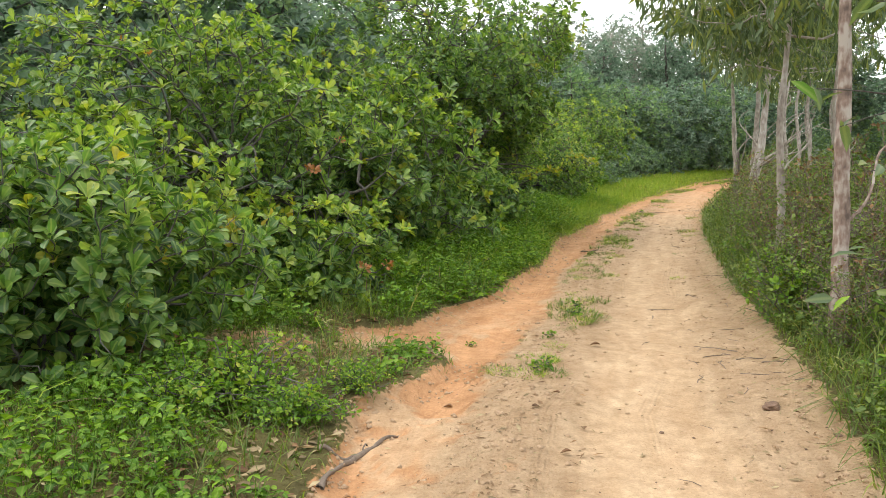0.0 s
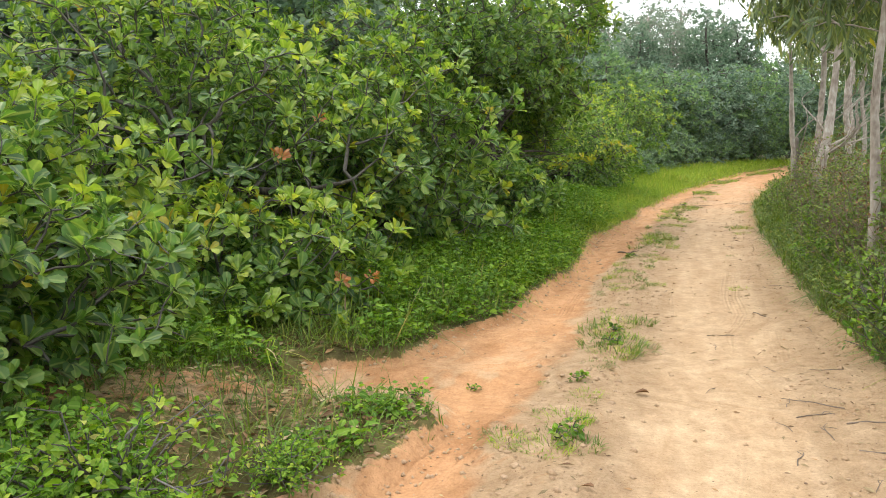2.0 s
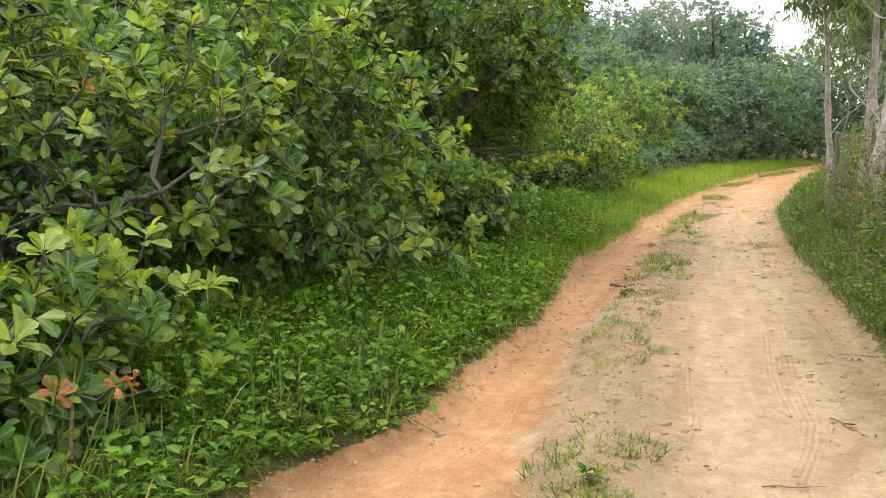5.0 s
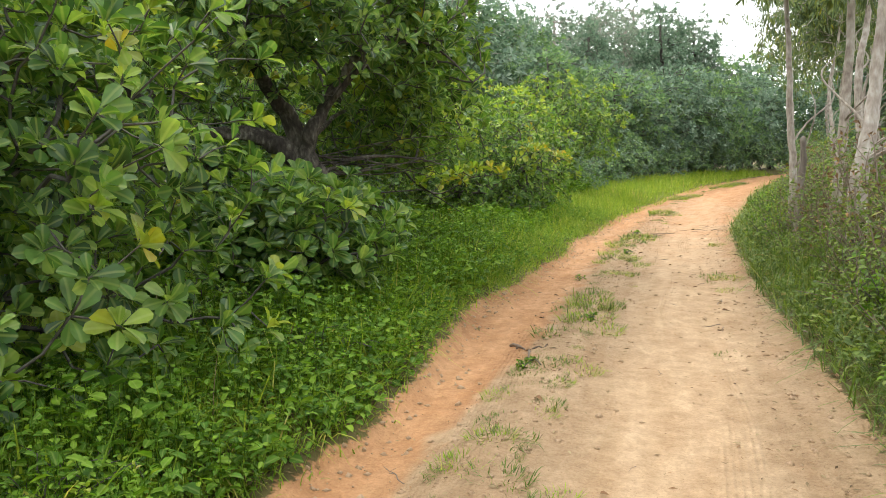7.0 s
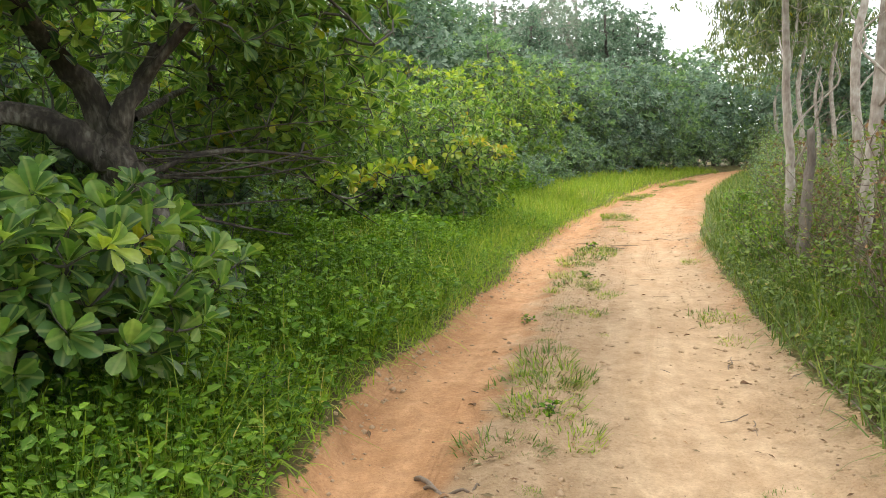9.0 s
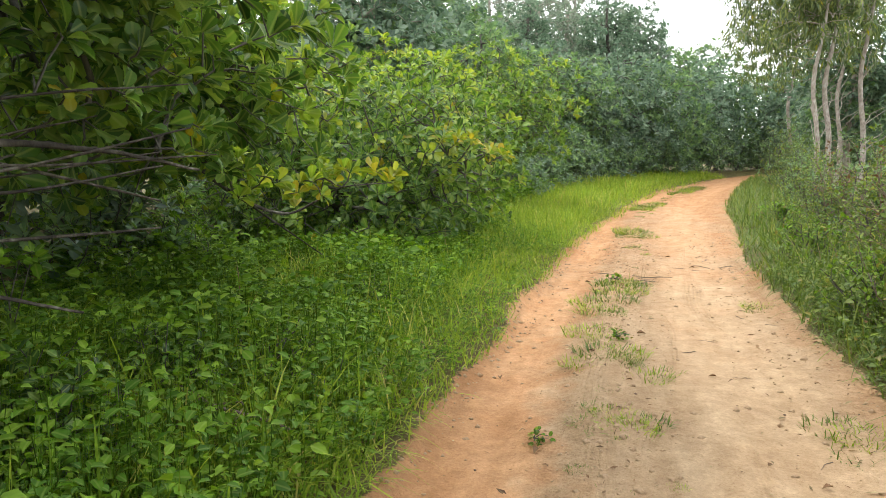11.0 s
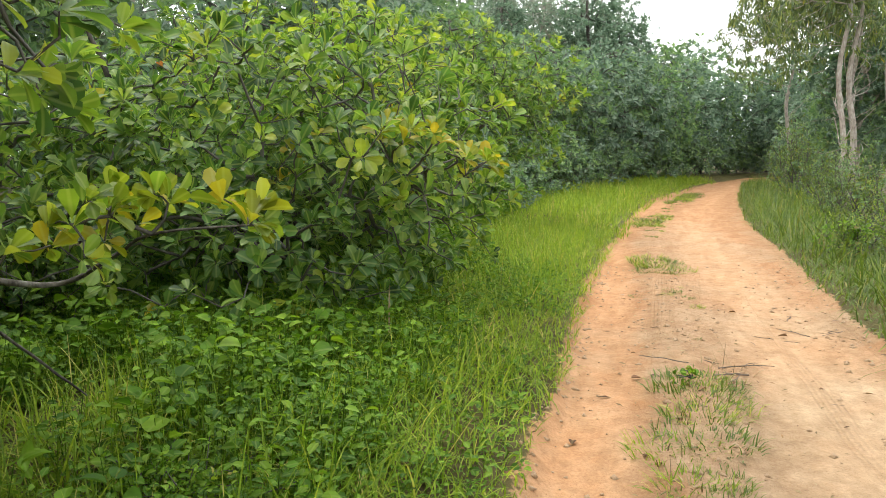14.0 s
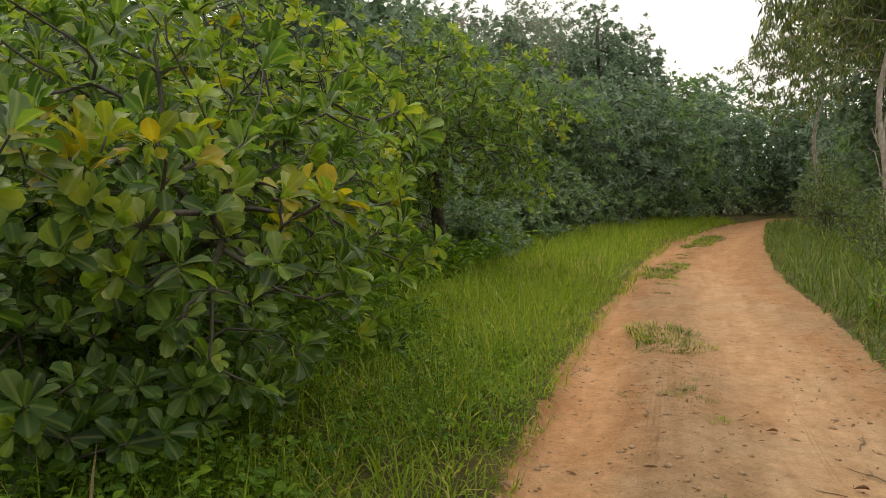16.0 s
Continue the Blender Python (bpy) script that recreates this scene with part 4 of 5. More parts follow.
def phyllode_tree(label, base, stem, radius, seed, bark, n=260, crown=None, per=16, size=0.2, stubs=3):
    """A pale slim roadside tree with thin bare branches and hanging sickle leaves."""
    rng = np.random.default_rng(seed)
    root = tagged(new("acacia_tree"), label, "tree", "slim trees along the fence")
    o = np.array(base, float)
    root.location = base
    line = [tuple(np.array(p) - o) for p in stem]
    part("trunk", limb(line, (radius, radius * 0.9, radius * 0.8, radius * 0.55, radius * 0.25), bark, sides=10, n=28, rough=0.16, flare=0.3), root)
    c, radii = crown
    pts = crown_points(rng, n, np.array(c) - o, radii, shell=0.5, floor=1.5, clump=0.75)
    seeds = curve_points(line, 14)[5:]
    nodes, parent, carry = grow(pts, seeds, 0.3)
    kids = np.arange(len(seeds), len(nodes))
    a, b = nodes[parent[kids]], nodes[kids]
    r = np.clip(0.0045 * carry ** 0.45, 0.003, radius * 0.5)
    mid = (a + b) / 2 + rng.normal(0, 0.08, a.shape) * np.linalg.norm(b - a, axis=1)[:, None]
    part("branchwork", joined([tubes(a, mid, r[kids] * 1.25, r[kids] * 1.1, bark, 4), tubes(mid, b, r[kids] * 1.1, r[kids], bark, 4)]), root)
    for _ in range(stubs):
        h = rng.uniform(0.2, 0.55)
        p = curve_points(line, 20)[int(h * 19)]
        d = unit(np.array([abs(rng.normal(0, 0.7)), rng.normal(0, 0.7), 0.9]))
        part("dead_branch", limb([p, p + d * 0.35, p + d * 0.8 + rng.normal(0, 0.12, 3), p + d * rng.uniform(1.0, 1.3) + rng.normal(0, 0.12, 3)], (radius * 0.25, radius * 0.18, 0.01, 0.004), bark, sides=5), root)
    m = len(b) * per
    w = np.repeat(np.arange(len(b)), per)
    at = b[w] + rng.normal(0, 0.07, (m, 3))
    way = unit(rng.normal(0, 0.45, (m, 3)) + np.array([0, 0, -0.85]))
    data = kites(at, way, rng.normal(size=(m, 3)), size * rng.uniform(0.7, 1.25, m), 0.1, [ACACIA, YELLOW], (rng.random(m) < 0.012).astype(int))
    part("crown", data, root, "hanging narrow sickle-shaped leaves")
    return root


phyllode_tree("slim roadside tree with flaking brown bark", (3.02, 6.1, 0.1), [(3.02, 6.1, 0), (3.03, 6.12, 0.9), (3.0, 6.1, 1.8), (2.96, 6.05, 3.2), (3.1, 6.2, 5.4)], 0.06, 41, BARK_RED, 260, ((3.7, 6.7, 3.9), (1.7, 1.8, 1.7)), stubs=1)
phyllode_tree("slim pale-barked roadside tree", (3.82, 9.1, 0.1), [(3.82, 9.1, 0), (3.8, 9.05, 1.0), (3.76, 9.05, 1.9), (3.9, 9.2, 3.2), (3.85, 9.3, 5.6)], 0.05, 42, BARK_PALE, 330, ((3.9, 9.8, 3.9), (1.8, 2.2, 1.6)), stubs=2)
phyllode_tree("crooked pale-barked tree with a swollen knee in its trunk", (5.62, 14.5, 0.1), [(5.6, 14.5, 0), (5.62, 14.52, 1.05), (5.74, 14.58, 1.6), (5.84, 14.65, 2.6), (6.2, 14.9, 6.0)], 0.085, 43, BARK_PALE, 430, ((6.1, 15.4, 4.35), (1.8, 2.4, 1.7)), stubs=6)
phyllode_tree("slim pale-barked roadside tree", (6.02, 15.75, 0.1), [(6.0, 15.75, 0), (6.02, 15.7, 1.1), (6.12, 15.75, 2.3), (6.1, 15.8, 3.6), (6.0, 16.2, 6.0)], 0.055, 44, BARK_PALE, 240, ((6.4, 16.8, 4.5), (1.6, 1.8, 1.5)))
phyllode_tree("thin grey roadside tree", (6.5, 17.8, 0.1), [(6.5, 17.8, 0), (6.45, 17.75, 1.0), (6.4, 17.8, 2.0), (6.35, 17.9, 3.4), (6.1, 18.0, 5.2)], 0.06, 45, BARK_PALE, 170, ((6.7, 17.6, 4.4), (1.4, 1.5, 1.2)))
phyllode_tree("slim pale-barked roadside tree", (8.2, 19.4, 0.1), [(8.2, 19.4, 0), (8.25, 19.4, 1.2), (8.2, 19.5, 2.4), (8.4, 19.6, 3.9), (8.4, 19.8, 6.0)], 0.07, 46, BARK_PALE, 200, ((8.3, 20, 4.9), (1.5, 1.6, 1.4)))
phyllode_tree("thin straight pale sapling tree", (4.5, 9.3, 0.1), [(4.5, 9.3, 0), (4.52, 9.3, 1.1), (4.5, 9.32, 2.1), (4.55, 9.3, 3.2), (4.6, 9.4, 4.6)], 0.03, 47, BARK_PALE, 120, ((4.7, 9.6, 3.9), (1.2, 1.2, 1.1)), stubs=1)
for i, (x, y, s) in enumerate([(14.5, 33.0, 1.0), (15.3, 33.8, 1.0), (16.6, 34.2, 1.1), (20.3, 45.0, 1.0), (18.6, 38.6, 1.0)]):
    phyllode_tree("tall pale-trunked tree with bare upper branches", (x, y, 0.1), [(x, y, 0), (x + 0.1, y, 1.6), (x - 0.05, y + 0.1, 3.2 * s), (x + 0.15, y, 5.0 * s), (x + 0.3, y + 0.2, 8.2 * s)],
                  0.075, 50 + i, BARK_PALE, 300, ((x - 0.4, y + 0.4, 6.0 * s), (2.6, 2.6, 2.4)), per=16, size=0.24, stubs=6)


def low_shrub(name, label, h, spread, n, seed, mats, size, slotmix, per=6, outline=None, bark=None, spot=(0, 0), stems=7, group="verge shrubs"):
    """Many stems from one foot, small leaves to the ground."""
    rng = np.random.default_rng(seed)
    root = tagged(new(name), label, "shrub", group)
    root.location = (*spot, float(height(np.array([spot[0]]), np.array([spot[1]]))[0]))
    pts = crown_points(rng, n, (0, 0, h * 0.5), (spread, spread, h * 0.62), shell=0.6, floor=0.06, clump=0.6)
    nodes, parent, carry = grow(pts, np.array([[0, 0, -0.03], [0.02, 0, 0.05]]), 0.6)
    kids = np.arange(2, len(nodes))
    r = np.clip(0.0028 * carry ** 0.4, 0.0022, 0.02)
    part("branchwork", tubes(nodes[parent[kids]], nodes[kids], r[kids] * 1.2, r[kids], bark or BARK_TWIG, 3), root)
    at = nodes[2:]
    axis = unit(unit(at - np.array([0, 0, h * 0.3])) * 0.5 + np.array([0, 0, 0.7]) + rng.normal(0, 0.3, at.shape))
    slot = (rng.random(len(at)) < slotmix).astype(int)
    part("crown", rosettes(rng, at, axis, per, size, outline, mats, slot, (-15, 50)), root)
    return root


def spread_copies(kind, places):
    for i, (x, y, s) in enumerate(places):
        z = float(height(np.array([x]), np.array([y]))[0])
        copy_thing(kind, pose(x, y, z - 0.02, 0, 0, (i * 97 + 31) % 360) @ Matrix.Diagonal((s, s, s * (0.9 + 0.07 * (i % 4)), 1)))


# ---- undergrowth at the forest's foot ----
foot = low_shrub("forest_shrub", "leafy green shrub at the foot of the trees", 1.7, 1.3, 330, 61, [LIGHT_FOREST, HAZY_FOREST], 0.13, 0.35, per=8, spot=(3.2, 30.4), group="forest shrubs")
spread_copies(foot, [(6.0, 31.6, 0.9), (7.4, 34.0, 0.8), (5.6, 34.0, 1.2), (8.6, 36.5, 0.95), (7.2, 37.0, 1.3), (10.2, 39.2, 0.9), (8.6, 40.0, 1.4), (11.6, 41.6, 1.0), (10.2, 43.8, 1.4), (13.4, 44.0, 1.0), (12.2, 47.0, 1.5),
                     (15.4, 46.8, 1.1), (17.0, 49.0, 1.2), (15.6, 51.0, 1.6), (19.2, 51.6, 1.3), (21.0, 54.5, 1.5), (24.0, 57.5, 1.6), (27.0, 61.0, 1.6), (29.8, 63.2, 1.7), (33.0, 65.3, 1.8), (36.5, 67.0, 1.8), (31.5, 66.0, 1.8), (25.2, 59.6, 0.9), (26.4, 60.6, 0.9), (27.6, 61.8, 0.9), (28.8, 63.0, 0.9), (30.4, 64.2, 0.9), (24.2, 58.4, 0.9), (27.0, 55.0, 1.3), (25.0, 52.4, 1.3), (30.5, 58.6, 1.5), (34.0, 62.5, 1.7), (28.6, 56.6, 1.4), (0.4, 24.0, 1.2), (-1.0, 17.6, 1.1), (0.2, 19.0, 0.8),
                     (-2.4, 14.2, 1.2), (-2.0, 12.9, 1.0), (-4.5, 9.6, 1.3), (2.8, 25.6, 0.9), (3.4, 27.4, 0.8), (5.6, 30.0, 0.65), (0.5, 29.5, 1.3), (3.5, 33.5, 1.3), (-3.2, 18.0, 1.3), (-4.2, 16.6, 1.6), (-5.6, 19.0, 1.7), (-3.0, 16.2, 1.3), (-6.4, 14.0, 1.8), (-4.6, 13.2, 1.5), (-5.4, 11.2, 1.5), (22.5, 46.0, 1.3), (24.5, 48.5, 1.4), (20.2, 42.4, 1.0), (27.0, 52.0, 1.5)])

# ---- right verge: leafy, weedy and half-dry shrubs ----
leafy = low_shrub("verge_shrub", "small green shrub at the edge of the track", 0.75, 0.6, 190, 62, [WEED, HERB], 0.055, 0.35, outline=OVATE, spot=(3.35, 5.3))
weedy = low_shrub("weedy_shrub", "tangled half-dry weedy shrub with brown stems", 1.3, 0.75, 320, 63, [WEED, DRYLEAF], 0.055, 0.09, per=4, spot=(4.6, 9.6), bark=STICK)
tall = low_shrub("tall_shrub", "tall pale green roadside shrub", 1.5, 0.8, 300, 64, [WEED, LIGHT_FOREST], 0.06, 0.4, spot=(8.5, 21.2))
spread_copies(leafy, [(2.75, 4.3, 0.8), (3.0, 6.9, 0.9), (3.45, 7.9, 0.85), (3.6, 8.7, 0.7), (4.1, 10.6, 0.8), (4.9, 12.6, 0.9), (6.3, 17.8, 0.9), (7.4, 20.6, 0.9), (9.4, 25.0, 1.0), (3.9, 6.4, 1.1), (4.3, 7.9, 1.1), (2.9, 3.3, 0.8)])
spread_copies(weedy, [(2.95, 5.7, 0.6), (3.25, 6.3, 0.7), (3.6, 8.1, 0.75), (3.85, 9.4, 0.75), (4.35, 10.9, 0.75), (4.75, 12.0, 0.8), (5.1, 13.3, 0.8), (5.45, 14.3, 0.8), (5.9, 16.0, 0.8), (6.35, 17.2, 0.85), (4.7, 8.8, 1.1), (5.2, 9.6, 1.15), (3.55, 6.4, 0.95), (3.3, 7.2, 0.8), (3.9, 8.2, 1.0), (4.25, 9.0, 1.0), (4.5, 10.1, 1.05), (4.1, 7.4, 1.05), (5.0, 10.4, 1.0), (3.3, 5.0, 0.8), (5.3, 12.4, 1.05), (5.5, 13.6, 1.1), (6.1, 15.2, 1.15), (6.5, 16.2, 1.1), (6.9, 17.4, 1.15), (7.3, 18.7, 1.1), (4.9, 11.0, 0.95), (4.2, 8.4, 0.9), (7.9, 20.0, 1.1), (9.6, 23.6, 1.1), (5.6, 11.7, 1.0), (3.75, 6.9, 0.9)])
spread_copies(tall, [(4.9, 30.2, 0.75), (6.3, 33.0, 0.8), (7.7, 36.0, 0.85), (9.4, 39.0, 0.85), (11.3, 42.0, 0.9), (5.6, 31.7, 0.7), (6.9, 34.5, 0.7), (8.6, 37.6, 0.75), (10.4, 40.4, 0.8), (12.6, 44.0, 0.9), (3.9, 27.6, 0.7), (4.2, 29.0, 0.75), (9.6, 24.0, 0.8), (10.4, 25.6, 0.85), (11.2, 27.4, 0.9), (12.0, 29.2, 0.9), (13.2, 31.2, 0.95), (14.4, 33.6, 1.0), (15.4, 36.2, 1.3), (17.2, 39.4, 1.4), (19.2, 42.6, 1.4), (21.4, 46.0, 1.4), (11.4, 24.0, 0.9), (13.4, 27.8, 1.0), (15.8, 31.4, 1.1), (8.2, 18.4, 0.75), (9.2, 21.6, 0.8), (12.6, 25.4, 0.95)])


shade_shrub = low_shrub("leafy_shrub", "low leafy green shrub at the tree's foot", 0.85, 0.6, 170, 66, [HERB, CASHEW], 0.075, 0.45, outline=OVATE, spot=(0.55, 14.05))
spread_copies(shade_shrub, [(0.15, 13.9, 1.05), (0.95, 14.4, 0.8), (-0.35, 14.0, 1.1), (0.3, 14.5, 0.9), (1.2, 15.0, 0.7), (-0.8, 13.2, 1.1), (0.1, 11.9, 0.7), (0.7, 15.3, 0.9), (1.5, 15.7, 0.6), (0.6, 19.6, 0.9), (0.9, 18.9, 0.7), (1.0, 20.6, 0.9), (0.2, 18.2, 1.0)])
weed = low_shrub("weed_sprout", "small green weed sprouting from the sand", 0.10, 0.10, 9, 67, [HERB, WEED], 0.042, 0.4, per=4, outline=OVATE, spot=(-0.12, 6.17), group="weeds on the track")
spread_copies(weed, [(0.87, 6.58, 0.9), (0.72, 5.7, 1.1), (0.62, 5.55, 0.9), (2.17, 11.94, 0.7), (2.25, 12.1, 0.6), (1.2, 7.5, 1.0), (1.28, 7.85, 0.9), (0.2, 6.6, 0.6), (2.9, 13.4, 0.9), (3.2, 15.7, 0.8), (4.15, 17.5, 0.9), (4.9, 19.9, 1.1)])

# ---- grass and herbs of the verges ----
def scatter(rng, per_m2, y0, y1, inner, outer, side):
    """Random spots in a band beside the track, measured outwards from its edge."""
    n = int(per_m2 * (y1 - y0) * (outer - inner))
    y = rng.uniform(y0, y1, n)
    d = inner + (outer - inner) * rng.random(n)
    x = left_edge(y) - d if side < 0 else right_edge(y) + d
    return x, y, d


def grass(name, label, x, y, length, width, droop, mat, rng, lean=0.35):
    n = len(x)
    way = unit(np.stack([rng.normal(0, lean, n), rng.normal(0, lean, n), np.ones(n)], 1))
    ob = link_mesh(name, *(lambda d: (d[0], d[1], d[2]))(strips(at_ground(x, y, -0.015), way, length, width, droop, [mat])), uvs=None)
    return tagged(ob, label, "grass", kind="stuff")


rng = np.random.default_rng(77)
bands = [("grass", "short green grass along the bank", 9.0, 14.5, -0.06, 1.5, -1, 620, (0.10, 0.34), 0.0075, 0.5, GRASS),
         # darker blades than the next bank: the bushes' shade is in the colour
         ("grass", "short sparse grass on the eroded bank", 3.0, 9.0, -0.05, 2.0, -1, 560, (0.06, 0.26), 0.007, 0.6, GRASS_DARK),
         ("grass", "bright yellow-green grass beside the track", 14.5, 20.5, -0.06, 2.0, -1, 950, (0.10, 0.36), 0.0075, 0.5, GRASS),
         ("grass", "blades of grass standing among the herbs", 9.4, 16.4, 0.05, 2.6, -1, 560, (0.20, 0.50), 0.0095, 0.6, GRASS),
         # shade below the bushes is given by the dark blade colour
         ("grass", "arching grass darkened for the shade under the bushes", 6.6, 9.4, 0.05, 2.2, -1, 480, (0.20, 0.50), 0.009, 0.7, GRASS_DARK),
         ("grass", "fine grass among the herbs", 14.0, 22.0, 1.5, 3.2, -1, 330, (0.15, 0.42), 0.008, 0.5, GRASS),
         ("grass", "bright yellow-green grass beside the track", 20.5, 28.0, -0.08, 2.7, -1, 900, (0.12, 0.34), 0.009, 0.5, GRASS),
         ("grass", "bright grass round the bend", 28.0, 50.0, -0.15, 3.2, -1, 210, (0.2, 0.42), 0.014, 0.25, GRASS),
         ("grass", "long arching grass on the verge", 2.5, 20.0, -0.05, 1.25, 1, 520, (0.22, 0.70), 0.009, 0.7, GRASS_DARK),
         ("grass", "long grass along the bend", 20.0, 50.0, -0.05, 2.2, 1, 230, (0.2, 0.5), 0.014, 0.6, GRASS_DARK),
         ("meadow_grass", "bright open meadow grass behind the trees", -6.0, 48.0, 1.3, 15.0, 1, 18, (0.25, 0.6), 0.022, 0.3, GRASS)]
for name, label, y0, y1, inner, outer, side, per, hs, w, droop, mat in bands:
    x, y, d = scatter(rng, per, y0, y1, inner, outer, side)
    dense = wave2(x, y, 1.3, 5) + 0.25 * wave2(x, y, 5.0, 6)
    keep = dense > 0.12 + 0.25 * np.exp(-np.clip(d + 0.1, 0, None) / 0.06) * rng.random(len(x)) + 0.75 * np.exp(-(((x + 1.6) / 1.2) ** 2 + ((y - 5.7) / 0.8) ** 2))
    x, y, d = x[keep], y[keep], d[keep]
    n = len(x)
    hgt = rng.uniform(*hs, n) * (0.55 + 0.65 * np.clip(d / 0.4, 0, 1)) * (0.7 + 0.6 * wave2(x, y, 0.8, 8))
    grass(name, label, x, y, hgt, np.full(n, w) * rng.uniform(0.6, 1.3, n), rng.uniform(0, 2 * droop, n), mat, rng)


def herbs(label, x, y, hgt, size, mat, rng, outline=OVATE):
    """Broad-leaved ground plants: stalks with leaves in threes near their tops."""
    n = len(x)
    foot = at_ground(x, y, -0.01)
    top = foot + np.stack([rng.normal(0, 0.05, n), rng.normal(0, 0.05, n), hgt], 1)
    root = tagged(link_mesh("groundcover", *tubes(foot, top, np.full(n, 0.0022), np.full(n, 0.0016), mat, 3)[:3]), label, "plants", kind="stuff")
    per = 6
    w = np.repeat(np.arange(n), per)
    ang = np.tile(np.arange(per) * 2.1, n) + np.repeat(rng.uniform(0, 6.28, n), per) + rng.normal(0, 0.3, n * per)
    drop = np.tile(np.array([0.0, 0.03, 0.16, 0.3, 0.5, 0.68]), n) * rng.uniform(0.6, 1.3, n * per)
    at = top[w] * (1 - drop)[:, None] + foot[w] * drop[:, None]
    way = np.stack([np.cos(ang), np.sin(ang), rng.uniform(-0.45, 0.6, n * per)], 1)
    up = np.stack([rng.normal(0, 0.45, n * per), rng.normal(0, 0.45, n * per), np.ones(n * per)], 1)
    data = leaves(at + way * 0.02, way, up, size * np.repeat(rng.uniform(0.45, 1.6, n), per) * rng.uniform(0.6, 1.2, n * per), outline, [mat])
    leaf_ob = link_mesh("leaf_carpet", *data[:3], uvs=data[3]["uvs"], parent=root)
    tagged(leaf_ob, kind="stuff")
    return root


for label, y0, y1, inner, outer, side, per, hs, size, thresh, outline in [
        ("low herbs with oval leaves along the bank", 3.0, 6.3, 0.05, 1.7, -1, 230, (0.06, 0.24), 0.045, 0.38, OVATE),
        ("dense broad-leaved herbs under the cashews", 6.4, 9.6, 0.03, 2.0, -1, 330, (0.08, 0.40), 0.047, 0.28, OVATE),
        ("dense bright broad-leaved herbs on the bank", 9.6, 13.2, 0.03, 2.3, -1, 480, (0.10, 0.38), 0.043, 0.15, OVATE),
        ("dense leafy herbs round the old tree's foot", 13.0, 16.4, 0.08, 3.4, -1, 440, (0.14, 0.50), 0.045, 0.22, OVATE),
        ("leafy herbs among the grass", 16.2, 20.8, 0.55, 3.5, -1, 440, (0.10, 0.36), 0.040, 0.26, OVATE),
        ("small herbs in the short grass", 14.5, 24.0, 0.03, 1.6, -1, 170, (0.06, 0.22), 0.032, 0.40, OVATE),
        ("broad heart-shaped vine leaves over the herbs", 15.6, 20.2, 1.1, 3.5, -1, 80, (0.22, 0.46), 0.062, 0.36, HEART),
        ("broad heart-shaped vine leaves over the herbs", 6.8, 13.4, 0.5, 2.2, -1, 30, (0.2, 0.42), 0.058, 0.4, HEART),
        ("leafy herbs under the cashew boughs", 20.5, 24.5, 1.2, 4.0, -1, 190, (0.1, 0.4), 0.06, 0.25, OVATE),
        ("green herbs among the bushes", 23.5, 32.0, 2.0, 4.4, -1, 90, (0.2, 0.5), 0.09, 0.3, OVATE),
        ("mixed leafy weeds on the verge", 2.5, 20.0, 0.05, 1.5, 1, 190, (0.1, 0.45), 0.045, 0.36, OVATE)]:
    x, y, d = scatter(rng, per, y0, y1, inner, outer, side)
    dense = wave2(x, y, 1.1, 9) + 0.3 * (wave2(x, y, 4.0, 10) - 0.5)
    keep = dense > thresh + 0.6 * np.exp(-(((x + 1.6) / 1.0) ** 2 + ((y - 5.9) / 0.6) ** 2))
    keep &= ~((side < 0) & (d > 2.2) & (y > 15.4) & (y < 17.0) & (rng.random(len(x)) < 0.6))
    x, y, d = x[keep], y[keep], d[keep]
    hgt = rng.uniform(*hs, len(x)) * (0.4 + 0.6 * np.clip(d / 0.6, 0, 1)) * (0.6 + 0.8 * wave2(x, y, 0.9, 11))
    herbs(label, x, y, hgt, size, HERB if side < 0 else WEED, rng, outline)


# ---- tufts on the ridge between the ruts ----
def tuft(label, n, reach, length, seed, mat, width=0.006, droop=0.3, name="grass_tuft", group="tufts on the track"):
    rng = np.random.default_rng(seed)
    ang, r = rng.uniform(0, 6.28, n), reach * np.sqrt(rng.random(n))
    base = np.stack([np.cos(ang) * r, np.sin(ang) * r, np.full(n, -0.015)], 1)
    way = unit(np.stack([np.cos(ang) * 0.55 + rng.normal(0, 0.3, n), np.sin(ang) * 0.55 + rng.normal(0, 0.3, n), np.ones(n)], 1))
    data = strips(base, way, length * rng.uniform(0.4, 1.15, n), width * rng.uniform(0.6, 1.3, n), rng.uniform(0, 2 * droop, n), [mat, DRY], (rng.random(n) < 0.12).astype(int))
    root = tagged(new(name), label, "grass", group)
    part("foliage", data, root)
    return root


def put(kind, x, y, s, turn, z=0.0):
    return copy_thing(kind, pose(x, y, float(height(np.array([x]), np.array([y]))[0]) + z, 0, 0, turn) @ Matrix.Diagonal((s, s, s, 1)))


tufts = [tuft("short green grass tuft on the sandy ridge", 150, 0.14, 0.08, 81, GRASS, 0.005), tuft("thin grass tuft with dry blades on sand", 150, 0.15, 0.075, 82, GRASS_DARK, 0.0055),
         tuft("creeping green grass tuft on sand", 170, 0.17, 0.06, 83, GRASS_DARK, 0.0055, droop=0.7)]
for k, (x, y) in enumerate(((0.7, 5.9), (1.25, 7.7), (1.75, 9.8))):
    tufts[k].location = (x, y, float(height(np.array([x]), np.array([y]))[0]))
spots = []
